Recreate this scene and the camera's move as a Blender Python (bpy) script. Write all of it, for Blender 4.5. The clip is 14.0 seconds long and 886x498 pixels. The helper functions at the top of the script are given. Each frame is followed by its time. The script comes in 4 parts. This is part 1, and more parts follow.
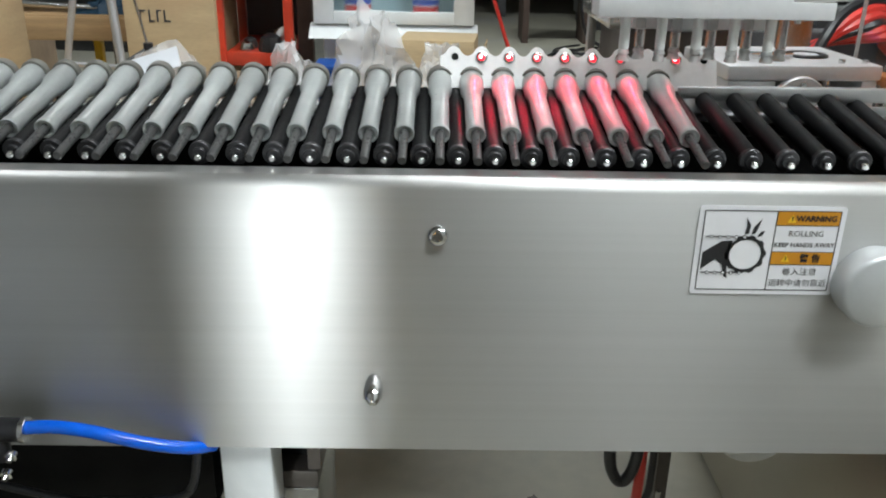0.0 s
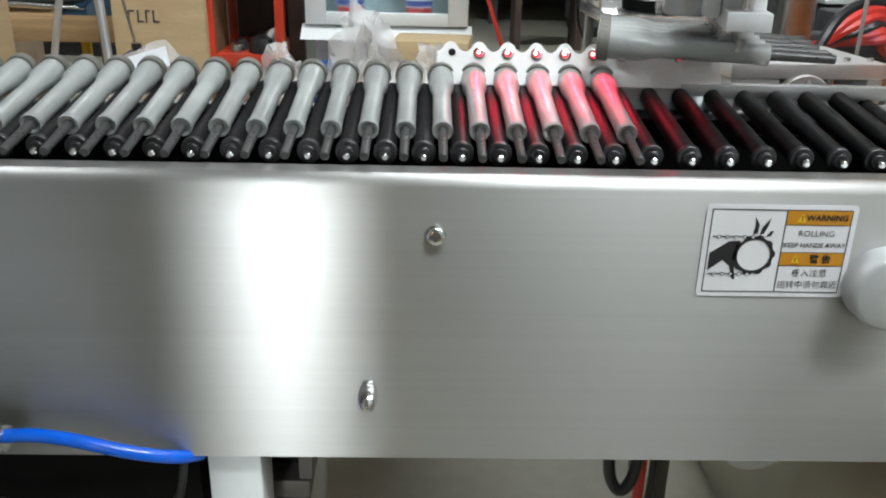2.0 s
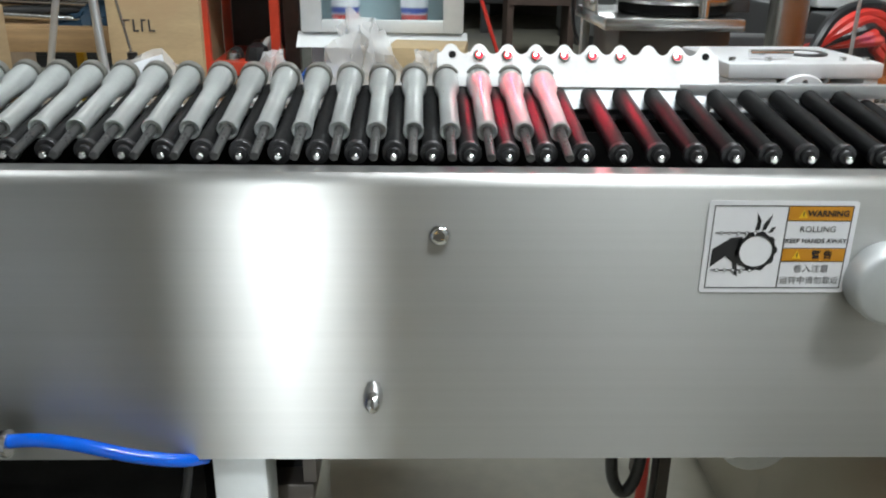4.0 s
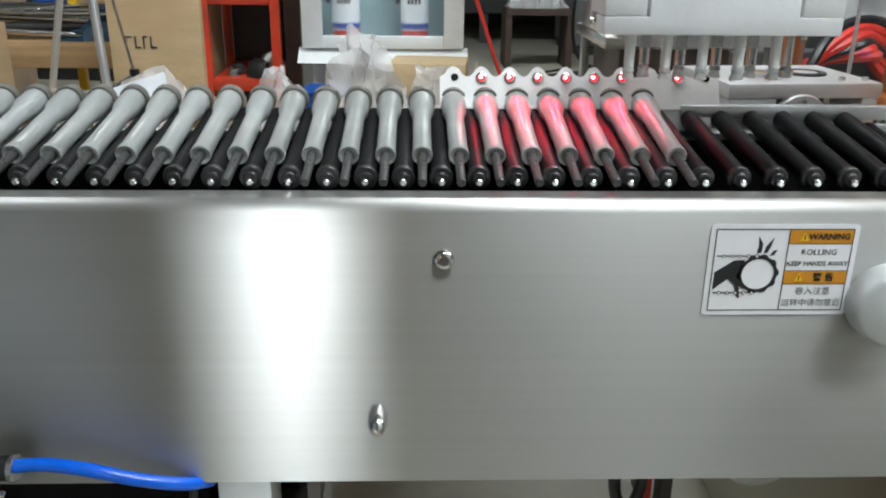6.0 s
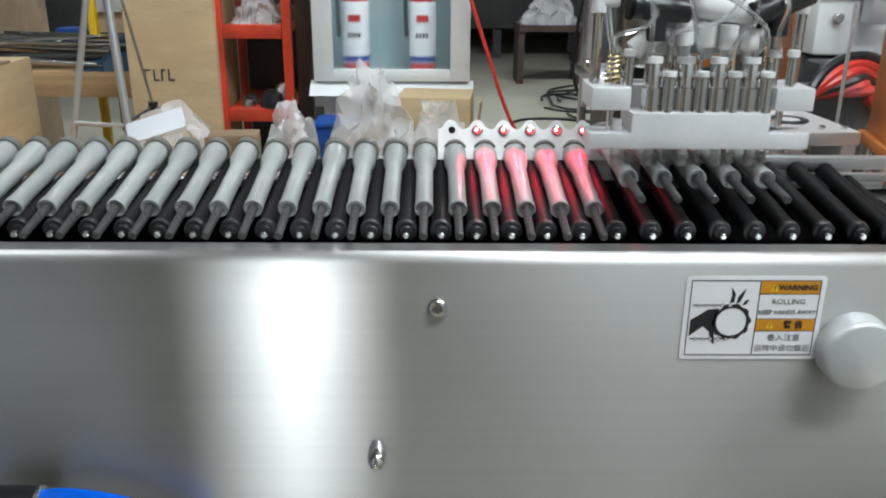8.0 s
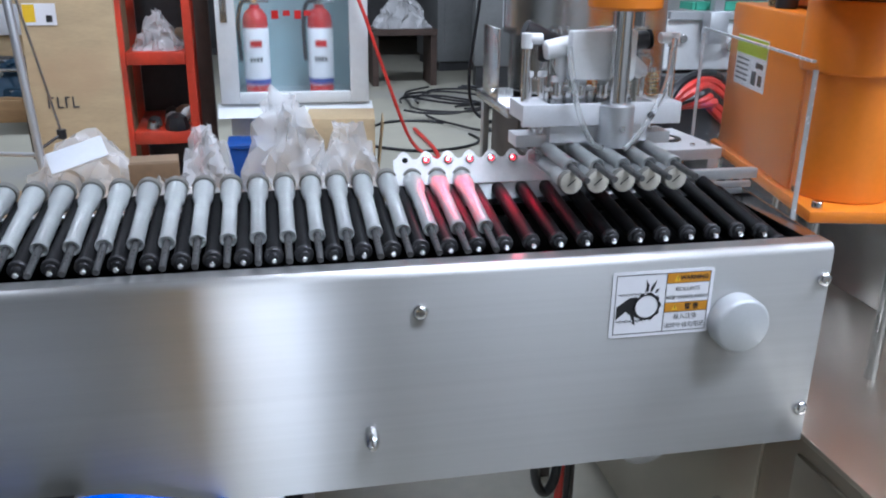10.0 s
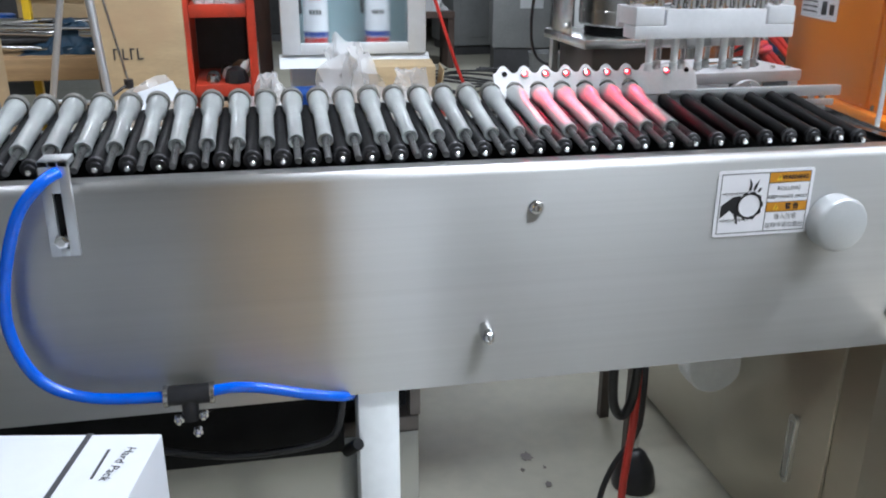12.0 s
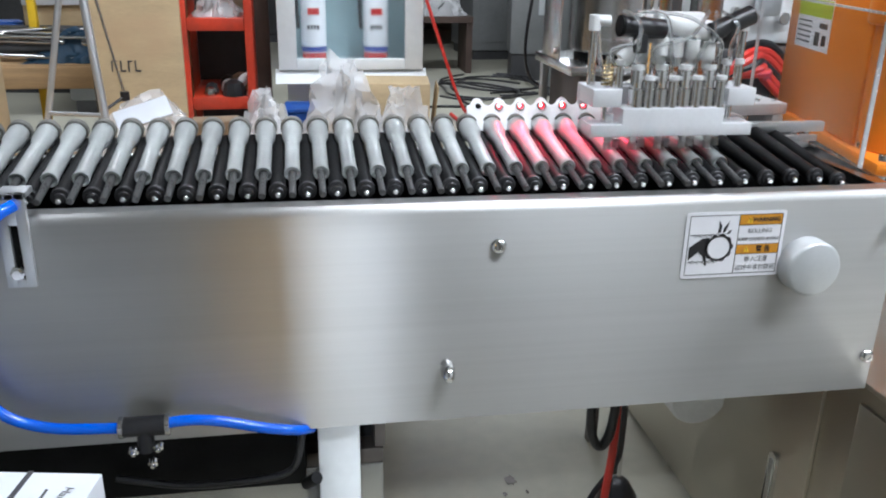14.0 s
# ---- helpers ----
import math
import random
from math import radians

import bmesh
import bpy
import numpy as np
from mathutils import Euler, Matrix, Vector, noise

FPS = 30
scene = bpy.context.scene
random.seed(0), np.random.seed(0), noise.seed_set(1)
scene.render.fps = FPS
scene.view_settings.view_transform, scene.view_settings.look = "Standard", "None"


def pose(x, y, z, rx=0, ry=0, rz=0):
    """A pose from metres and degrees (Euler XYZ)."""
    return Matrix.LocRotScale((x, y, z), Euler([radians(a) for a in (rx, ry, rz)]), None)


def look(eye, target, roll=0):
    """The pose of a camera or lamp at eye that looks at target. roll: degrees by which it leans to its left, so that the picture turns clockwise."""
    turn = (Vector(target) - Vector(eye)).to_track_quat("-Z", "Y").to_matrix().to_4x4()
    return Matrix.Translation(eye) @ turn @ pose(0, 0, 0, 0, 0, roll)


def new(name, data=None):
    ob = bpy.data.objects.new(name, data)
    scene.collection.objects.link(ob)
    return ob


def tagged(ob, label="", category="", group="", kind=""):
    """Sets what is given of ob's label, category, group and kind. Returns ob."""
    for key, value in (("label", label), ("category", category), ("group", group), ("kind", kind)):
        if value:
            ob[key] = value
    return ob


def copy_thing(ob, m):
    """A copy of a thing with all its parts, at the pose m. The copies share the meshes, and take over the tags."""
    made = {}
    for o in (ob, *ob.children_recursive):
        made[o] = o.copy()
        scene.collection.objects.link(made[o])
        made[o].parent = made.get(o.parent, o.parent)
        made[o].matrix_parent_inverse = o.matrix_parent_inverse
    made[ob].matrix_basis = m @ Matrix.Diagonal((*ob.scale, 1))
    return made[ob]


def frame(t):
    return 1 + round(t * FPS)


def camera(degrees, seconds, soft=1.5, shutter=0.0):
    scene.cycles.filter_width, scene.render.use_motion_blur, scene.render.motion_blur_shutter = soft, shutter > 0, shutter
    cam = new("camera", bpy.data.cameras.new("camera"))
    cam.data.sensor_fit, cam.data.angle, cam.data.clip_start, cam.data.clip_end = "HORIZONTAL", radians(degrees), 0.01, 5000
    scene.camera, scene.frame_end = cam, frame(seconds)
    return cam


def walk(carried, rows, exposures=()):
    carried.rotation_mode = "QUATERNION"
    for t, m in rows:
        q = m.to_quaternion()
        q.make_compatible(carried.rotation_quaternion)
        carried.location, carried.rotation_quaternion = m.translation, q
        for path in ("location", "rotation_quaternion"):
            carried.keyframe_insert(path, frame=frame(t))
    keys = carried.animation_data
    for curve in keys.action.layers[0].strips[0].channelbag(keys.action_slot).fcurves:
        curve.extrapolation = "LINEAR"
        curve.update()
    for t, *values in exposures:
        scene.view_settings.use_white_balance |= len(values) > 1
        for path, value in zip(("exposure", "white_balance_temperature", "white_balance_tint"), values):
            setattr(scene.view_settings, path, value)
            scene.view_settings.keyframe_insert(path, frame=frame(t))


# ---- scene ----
EXPOSURES = [(0.0, 0.02, 6350, 6.0), (7.7, -0.02, 6250, 6.0), (9.8, 0.06, 5500, 14.0), (11.2, 0.14, 5750, 12.0), (14.0, 0.20, 5950, 11.0)]
# camera: a hand-held phone that drifts to and fro in front of the machine
PATH = [
    (0.0, -0.2695, -0.7992, 1.1687, 67.946, -0.939, -0.269),
    (0.5, -0.277, -0.7975, 1.1618, 68.328, -1.135, -0.535),
    (1.0, -0.2864, -0.7816, 1.1594, 68.402, -1.184, -0.802),
    (1.5, -0.2867, -0.7719, 1.1495, 68.547, -1.268, -0.934),
    (2.0, -0.276, -0.7713, 1.1498, 68.457, -1.207, -0.845),
    (2.5, -0.2785, -0.771, 1.1458, 68.545, -1.138, -1.019),
    (3.0, -0.2831, -0.7768, 1.1338, 68.827, -1.004, -1.252),
    (5.5, -0.2894, -0.7774, 1.1554, 69.501, -0.643, -1.595),
    (6.0, -0.2916, -0.7768, 1.1581, 69.695, -0.597, -1.614),
    (6.5, -0.2855, -0.7948, 1.1773, 69.585, -0.387, -1.387),
    (7.0, -0.2695, -0.8287, 1.2015, 69.882, -0.474, -1.004),
    (7.5, -0.2646, -0.8227, 1.2071, 70.342, -0.389, -0.537),
    (7.7, -0.2672, -0.8231, 1.2134, 70.349, -0.4, -0.523),
    (9.8, -0.3845, -0.9509, 1.2799, 70.194, -0.662, -9.172),
    (10.0, -0.4398, -0.9871, 1.3082, 70.212, -0.724, -11.366),
    (10.5, -0.549, -1.0397, 1.3363, 70.759, -0.771, -15.072),
    (11.0, -0.6153, -1.0377, 1.3136, 71.223, -0.604, -16.821),
    (11.5, -0.6049, -1.0327, 1.2324, 70.368, -0.209, -14.177),
    (12.0, -0.6028, -1.0379, 1.1957, 69.874, -0.228, -11.255),
    (12.5, -0.5995, -1.0459, 1.2104, 69.429, -0.683, -10.514),
    (13.0, -0.5844, -1.0451, 1.2121, 69.572, -0.83, -10.289),
    (13.5, -0.5607, -1.0357, 1.2287, 69.671, -1.052, -10.027),
    (14.0, -0.5194, -1.0278, 1.2408, 69.864, -1.021, -9.434),
]
cam = camera(56.0, 14.0, soft=2.0)
walk(cam, [(t, pose(*p)) for t, *p in PATH], EXPOSURES)
# camera end

# ---------------------------------------------------------------- light
world = bpy.data.worlds.new("world")
scene.world = world
world.use_nodes = True
sky = world.node_tree.nodes.new("ShaderNodeTexSky")
sky.sky_type, sky.sun_disc, sky.sun_elevation, sky.sun_rotation = "NISHITA", False, radians(8), radians(188)
world.node_tree.links.new(sky.outputs[0], world.node_tree.nodes["Background"].inputs[0])
world.node_tree.nodes["Background"].inputs[1].default_value = 0.06
# low sun that enters an added, unseen slit and lights a strip of panel
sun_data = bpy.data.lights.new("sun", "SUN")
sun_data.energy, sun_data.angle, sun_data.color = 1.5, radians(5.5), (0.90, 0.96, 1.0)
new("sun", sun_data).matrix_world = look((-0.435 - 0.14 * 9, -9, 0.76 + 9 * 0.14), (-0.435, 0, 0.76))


def area_lamp(name, m, sx, sy, watts, colour):
    data = bpy.data.lights.new(name, "AREA")
    data.shape, data.size, data.size_y, data.energy, data.color = "RECTANGLE", sx, sy, watts, colour
    ob = new(name, data)
    ob.matrix_world = m
    return ob


# fluorescent fittings under the workshop ceiling
TUBES = [(0.6, -1.02), (2.4, -0.55), (-2.1, 0.5), (0.1, 0.75), (0.9, 5.4), (-1.6, 5.4)]
for tx, ty in TUBES:
    area_lamp("tube_light", pose(tx, ty, 3.12), 1.25, 0.24, 54 if ty < -1 else 42 if ty < 0 else 27 if ty < 3 else 60, (0.95, 0.98, 1.0))


# ---------------------------------------------------------------- materials
def nodes_of(name):
    m = bpy.data.materials.new(name)
    m.use_nodes = True
    return m, m.node_tree.nodes, m.node_tree.links, m.node_tree.nodes["Principled BSDF"]


def surface(name, colour, rough=0.5, metal=0.0, vary=0.12, scale=6.0, fine=60.0, bump=0.15, stretch=(1, 1, 1),
            coat=0.0, trans=0.0, alpha=1.0, rough_vary=0.1, stain=None, island=0.0, depth=0.002, aniso=0.0, sheen=0.0, sss=0.0, spec=0.5):
    """A paint, metal, plastic, card or stone surface with variation at two scales."""
    m, n, l, b = nodes_of(name)
    co = n.new("ShaderNodeTexCoord")
    mp = n.new("ShaderNodeMapping")
    mp.inputs["Scale"].default_value = stretch
    l.new(co.outputs["Object"], mp.inputs[0])
    big, small = n.new("ShaderNodeTexNoise"), n.new("ShaderNodeTexNoise")
    big.inputs["Scale"].default_value, big.inputs["Detail"].default_value = scale, 4
    small.inputs["Scale"].default_value, small.inputs["Detail"].default_value = fine, 3
    l.new(mp.outputs[0], big.inputs[0])
    l.new(mp.outputs[0], small.inputs[0])
    add = n.new("ShaderNodeMath")
    add.operation = "MULTIPLY_ADD"
    l.new(small.outputs[0], add.inputs[0])
    add.inputs[1].default_value = 0.5
    l.new(big.outputs[0], add.inputs[2])
    ramp = n.new("ShaderNodeValToRGB")
    lo, hi = 1 - vary, 1 + vary
    ramp.color_ramp.elements[0].position, ramp.color_ramp.elements[1].position = 0.45, 1.05
    ramp.color_ramp.elements[0].color = (*[min(1, c * lo) for c in colour], 1)
    ramp.color_ramp.elements[1].color = (*[min(1, c * hi) for c in colour], 1)
    l.new(add.outputs[0], ramp.inputs[0])
    out = ramp.outputs[0]
    if stain:
        sn, sr, mx = n.new("ShaderNodeTexNoise"), n.new("ShaderNodeValToRGB"), n.new("ShaderNodeMix")
        sn.inputs["Scale"].default_value, sn.inputs["Detail"].default_value = scale * 0.7, 8
        sr.color_ramp.elements[0].position, sr.color_ramp.elements[1].position = 0.52, 0.68
        l.new(co.outputs["Object"], sn.inputs[0])
        l.new(sn.outputs[0], sr.inputs[0])
        mx.data_type = "RGBA"
        l.new(sr.outputs[0], mx.inputs[0])
        l.new(out, mx.inputs[6])
        mx.inputs[7].default_value = (*stain, 1)
        out = mx.outputs[2]
    if island:
        info, hs = n.new("ShaderNodeObjectInfo"), n.new("ShaderNodeHueSaturation")
        mr = n.new("ShaderNodeMapRange")
        mr.inputs[3].default_value, mr.inputs[4].default_value = 1 - island, 1 + island
        l.new(info.outputs["Random"], mr.inputs[0])
        l.new(mr.outputs[0], hs.inputs["Value"])
        l.new(out, hs.inputs["Color"])
        out = hs.outputs[0]
    l.new(out, b.inputs["Base Color"])
    b.inputs["Metallic"].default_value = metal
    rr = n.new("ShaderNodeMapRange")
    rr.inputs[3].default_value, rr.inputs[4].default_value = max(0.02, rough - rough_vary), min(1, rough + rough_vary)
    l.new(small.outputs[0], rr.inputs[0])
    l.new(rr.outputs[0], b.inputs["Roughness"])
    if bump:
        bp = n.new("ShaderNodeBump")
        bp.inputs["Strength"].default_value, bp.inputs["Distance"].default_value = bump, depth
        l.new(add.outputs[0], bp.inputs["Height"])
        l.new(bp.outputs[0], b.inputs["Normal"])
    b.inputs["Coat Weight"].default_value = coat
    b.inputs["Specular IOR Level"].default_value = spec
    b.inputs["Transmission Weight"].default_value = trans
    b.inputs["Alpha"].default_value = alpha
    if sss:
        b.inputs["Subsurface Weight"].default_value = sss
        b.inputs["Subsurface Radius"].default_value = (0.01, 0.01, 0.01)
    if aniso:
        b.inputs["Anisotropic"].default_value = aniso
        tg = n.new("ShaderNodeCombineXYZ")
        tg.inputs[1].default_value, tg.inputs[2].default_value = -0.3, 0.954
        l.new(tg.outputs[0], b.inputs["Tangent"])
    return m


def glow(name, colour, strength):
    m, n, l, b = nodes_of(name)
    b.inputs["Base Color"].default_value = (*colour, 1)
    b.inputs["Emission Color"].default_value = (*colour, 1)
    b.inputs["Emission Strength"].default_value = strength
    return m


BRUSHED = surface("brushed_steel", (0.52, 0.52, 0.51), 0.435, 1.0, 0.04, 1.5, 9.0, 0.012, (0.25, 1, 60), rough_vary=0.04, depth=0.0006, aniso=0.82)
KNOB = surface("turned_aluminium", (0.56, 0.58, 0.59), 0.4, 0.35, 0.05, 12.0, 160.0, 0.06, rough_vary=0.05, depth=0.0003)
DULL = surface("dull_dark_steel", (0.11, 0.095, 0.085), 0.42, 0.4, 0.2, 5.0, 40.0, 0.08)
SATIN = surface("satin_steel", (0.60, 0.60, 0.59), 0.42, 1.0, 0.06, 3.0, 30.0, 0.04, (0.4, 1, 1), rough_vary=0.06, depth=0.0005)
STEEL = surface("sheet_steel", (0.56, 0.56, 0.55), 0.25, 1.0, 0.05, 2.0, 20.0, 0.02, (1, 1, 3), rough_vary=0.05, depth=0.0006)
POLISHED = surface("polished_steel", (0.60, 0.56, 0.48), 0.36, 1.0, 0.03, 1.0, 14.0, 0.006, (1, 1, 3), rough_vary=0.02, depth=0.0006)
CHROME = surface("chrome", (0.74, 0.74, 0.74), 0.12, 1.0, 0.05, 30.0, 200.0, 0.03, rough_vary=0.05, depth=0.0003)
ALU = surface("anodised_aluminium", (0.76, 0.77, 0.79), 0.42, 0.3, 0.06, 12.0, 160.0, 0.1, rough_vary=0.06, depth=0.0004)
ALU_SATIN = surface("satin_aluminium", (0.62, 0.64, 0.66), 0.38, 0.8, 0.05, 10.0, 120.0, 0.06, rough_vary=0.05, depth=0.0004)
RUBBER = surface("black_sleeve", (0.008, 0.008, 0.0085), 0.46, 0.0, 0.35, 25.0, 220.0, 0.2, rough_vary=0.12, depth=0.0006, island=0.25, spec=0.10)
CAP = surface("dark_steel_cap", (0.055, 0.055, 0.058), 0.38, 0.75, 0.2, 60.0, 300.0, 0.1, depth=0.0004, island=0.2)
BLACK = surface("black_plastic", (0.018, 0.018, 0.02), 0.32, 0.0, 0.25, 30.0, 150.0, 0.08, depth=0.0005)
# near-black for real dark parts and for shade painted into recesses
DARK = surface("shade_and_dark_parts", (0.008, 0.008, 0.008), 0.7, 0.0, 0.3, 8.0, 60.0, 0.2, spec=0.15)
FROST = surface("frosted_plastic", (0.76, 0.785, 0.78), 0.32, 0.0, 0.09, 38.0, 160.0, 0.03, rough_vary=0.10, depth=0.0004, trans=0.70, island=0.10)
PISTON = surface("milky_plastic", (0.54, 0.555, 0.55), 0.4, 0.0, 0.22, 45.0, 240.0, 0.05, depth=0.0006, island=0.12)
FLANGE = surface("grey_flange", (0.19, 0.185, 0.165), 0.4, 0.0, 0.12, 40.0, 200.0, 0.1, trans=0.2, depth=0.0004, island=0.1)
DISC = surface("plunger_face", (0.50, 0.475, 0.41), 0.5, 0.0, 0.1, 50.0, 260.0, 0.1, depth=0.0004, island=0.08)
ROD = surface("smoked_rod", (0.075, 0.075, 0.075), 0.3, 0.0, 0.15, 60.0, 240.0, 0.05, trans=0.3, depth=0.0003)
WHITE = surface("white_plastic", (0.78, 0.79, 0.79), 0.32, 0.0, 0.06, 20.0, 150.0, 0.06, depth=0.0004)
PLATE = surface("white_plate", (0.87, 0.87, 0.87), 0.4, 0.0, 0.06, 20.0, 160.0, 0.06, depth=0.0004)
PAINT = surface("white_paint", (0.70, 0.72, 0.72), 0.4, 0.0, 0.07, 5.0, 60.0, 0.08, depth=0.0006)
CLEAR = surface("clear_tube", (0.88, 0.9, 0.9), 0.08, 0.0, 0.03, 20.0, 100.0, 0.0, trans=0.85)
BLUE = surface("blue_hose", (0.002, 0.125, 0.78), 0.15, 0.0, 0.15, 10.0, 90.0, 0.05, coat=0.4, depth=0.0004)
BLUEBIN = surface("blue_bin", (0.01, 0.08, 0.36), 0.45, 0.0, 0.15, 8.0, 60.0, 0.1)
ORANGE = surface("orange_paint", (0.80, 0.23, 0.012), 0.34, 0.0, 0.07, 4.0, 90.0, 0.08, coat=0.25, depth=0.0005)
REDPAINT = surface("red_paint", (0.60, 0.052, 0.02), 0.42, 0.0, 0.18, 7.0, 70.0, 0.1, stain=(0.3, 0.05, 0.03))
EXTRED = surface("extinguisher_red", (0.55, 0.02, 0.02), 0.25, 0.0, 0.08, 6.0, 60.0, 0.03, coat=0.5)
REDHOSE = surface("red_hose", (0.62, 0.04, 0.03), 0.35, 0.0, 0.15, 9.0, 70.0, 0.05)
CARD = surface("cardboard", (0.47, 0.355, 0.205), 0.85, 0.0, 0.14, 5.0, 60.0, 0.25, (1, 1, 5), stain=(0.46, 0.32, 0.185))
CARDDARK = surface("worn_cardboard", (0.27, 0.19, 0.12), 0.9, 0.0, 0.2, 5.0, 50.0, 0.3, stain=(0.18, 0.12, 0.08))
CARTON = surface("white_carton", (0.66, 0.68, 0.72), 0.5, 0.0, 0.04, 4.0, 60.0, 0.08)
WOOD = surface("pine_board", (0.46, 0.30, 0.15), 0.7, 0.0, 0.22, 4.0, 40.0, 0.25, (1, 12, 12))
CONCRETE = surface("concrete_floor", (0.39, 0.375, 0.30), 0.5, 0.0, 0.16, 1.2, 22.0, 0.2, rough_vary=0.15, stain=(0.35, 0.34, 0.31))
WALL = surface("wall_paint", (0.20, 0.19, 0.175), 0.8, 0.0, 0.1, 0.8, 20.0, 0.15, stain=(0.15, 0.14, 0.125))
# tones of the unseen south wall, set for how the panel reflects them
SOUTHWALL = surface("drab_reflected_wall", (0.14, 0.132, 0.115), 0.8, 0.0, 0.1, 0.8, 20.0, 0.15, stain=(0.10, 0.095, 0.08))
PALEWALL = surface("pale_reflected_wall", (0.45, 0.46, 0.45), 0.7, 0.0, 0.08, 0.8, 20.0, 0.15, stain=(0.39, 0.39, 0.38))
CEIL = surface("ceiling_paint", (0.45, 0.45, 0.44), 0.85, 0.0, 0.06, 0.8, 20.0, 0.1)
GREYBOX = surface("grey_machine", (0.20, 0.205, 0.205), 0.45, 0.2, 0.15, 3.0, 40.0, 0.1)
DARKMACH = surface("dark_machine", (0.06, 0.06, 0.062), 0.5, 0.3, 0.3, 4.0, 40.0, 0.15)
BROWN = surface("rusty_post", (0.075, 0.05, 0.04), 0.6, 0.3, 0.3, 6.0, 60.0, 0.2)
BAG = surface("plastic_film", (0.97, 0.975, 0.98), 0.14, 0.0, 0.02, 9.0, 60.0, 0.35, trans=0.0, alpha=0.33, depth=0.004)
GLASS = surface("door_glass", (0.78, 0.9, 0.92), 0.04, 0.0, 0.02, 3.0, 30.0, 0.0, trans=0.92, alpha=0.35)
ACRYL = surface("acrylic_sheet", (0.93, 0.95, 0.95), 0.05, 0.0, 0.02, 3.0, 30.0, 0.0, trans=0.95, alpha=0.09)
ACEDGE = surface("acrylic_edge", (0.72, 0.76, 0.78), 0.25, 0.0, 0.05, 20.0, 80.0, 0.0, trans=0.25)
CABBACK = surface("cabinet_lining", (0.34, 0.46, 0.49), 0.5, 0.0, 0.06, 4.0, 50.0, 0.05)
STICKER = surface("sticker_white", (0.86, 0.86, 0.89), 0.4, 0.0, 0.03, 10.0, 90.0, 0.03)
STORANGE = surface("sticker_orange", (0.62, 0.27, 0.015), 0.4, 0.0, 0.05, 20.0, 90.0, 0.02)
STYELLOW = surface("sticker_yellow", (0.85, 0.55, 0.02), 0.4, 0.0, 0.05, 20.0, 90.0, 0.02)
STGREEN = surface("sticker_green", (0.50, 0.62, 0.04), 0.4, 0.0, 0.05, 20.0, 90.0, 0.02)
INK = surface("black_ink", (0.018, 0.018, 0.02), 0.45, 0.0, 0.1, 20.0, 90.0, 0.0)
INKGREY = surface("grey_ink", (0.05, 0.05, 0.055), 0.5, 0.0, 0.1, 20.0, 90.0, 0.0)
TEAL = surface("teal_rag", (0.012, 0.045, 0.085), 0.6, 0.0, 0.3, 8.0, 60.0, 0.3)
INKBLUE = surface("blue_ink", (0.02, 0.05, 0.3), 0.45, 0.0, 0.1, 20.0, 90.0, 0.0)
GREENBELT = surface("green_belt", (0.05, 0.30, 0.20), 0.5, 0.0, 0.15, 8.0, 60.0, 0.1)
BRASS = surface("brass", (0.62, 0.50, 0.28), 0.25, 1.0, 0.1, 40.0, 200.0, 0.05)
LASER = glow("sensor_red", (1.0, 0.012, 0.03), 1.6)
CORE = glow("sensor_core", (1.0, 0.5, 0.5), 5.0)
TUBEGLOW = glow("tube_glow", (0.95, 0.98, 1.0), 6.0)


# ---------------------------------------------------------------- mesh helpers
def bm_box(x0, x1, y0, y1, z0, z1, bevel=0.0, bm=None):
    b = bmesh.new()
    bmesh.ops.create_cube(b, size=1)
    for v in b.verts:
        v.co = Vector((x0 + (v.co.x + 0.5) * (x1 - x0), y0 + (v.co.y + 0.5) * (y1 - y0), z0 + (v.co.z + 0.5) * (z1 - z0)))
    if bevel:
        bmesh.ops.bevel(b, geom=b.edges[:], offset=bevel, segments=2, affect="EDGES", profile=0.5)
    return join(bm, b)


def join(bm, b):
    if bm is None:
        return b
    me = bpy.data.meshes.new("tmp")
    b.to_mesh(me)
    b.free()
    bm.from_mesh(me)
    bpy.data.meshes.remove(me)
    return bm


def bm_lathe(profile, seg=24, m=None, bm=None):
    """Turned about z: (radius, z) from bottom to top, closed where the radius is 0."""
    b = bmesh.new()
    rings = []
    for r, z in profile:
        if r <= 1e-6:
            rings.append([b.verts.new((0, 0, z))])
        else:
            rings.append([b.verts.new((r * math.cos(2 * math.pi * i / seg), r * math.sin(2 * math.pi * i / seg), z)) for i in range(seg)])
    for p, q in zip(rings, rings[1:]):
        for i in range(seg):
            j = (i + 1) % seg
            if len(p) == 1 and len(q) == 1:
                continue
            if len(p) == 1:
                b.faces.new((p[0], q[j], q[i]))
            elif len(q) == 1:
                b.faces.new((p[i], p[j], q[0]))
            else:
                b.faces.new((p[i], p[j], q[j], q[i]))
    bmesh.ops.recalc_face_normals(b, faces=b.faces[:])
    if m is not None:
        b.transform(m)
    return join(bm, b)


def bm_cyl(r, z0, z1, seg=20, m=None, bm=None, c=0.0):
    c = c or min(r, z1 - z0) * 0.08
    return bm_lathe([(0, z0), (r - c, z0), (r, z0 + c), (r, z1 - c), (r - c, z1), (0, z1)], seg, m, bm)


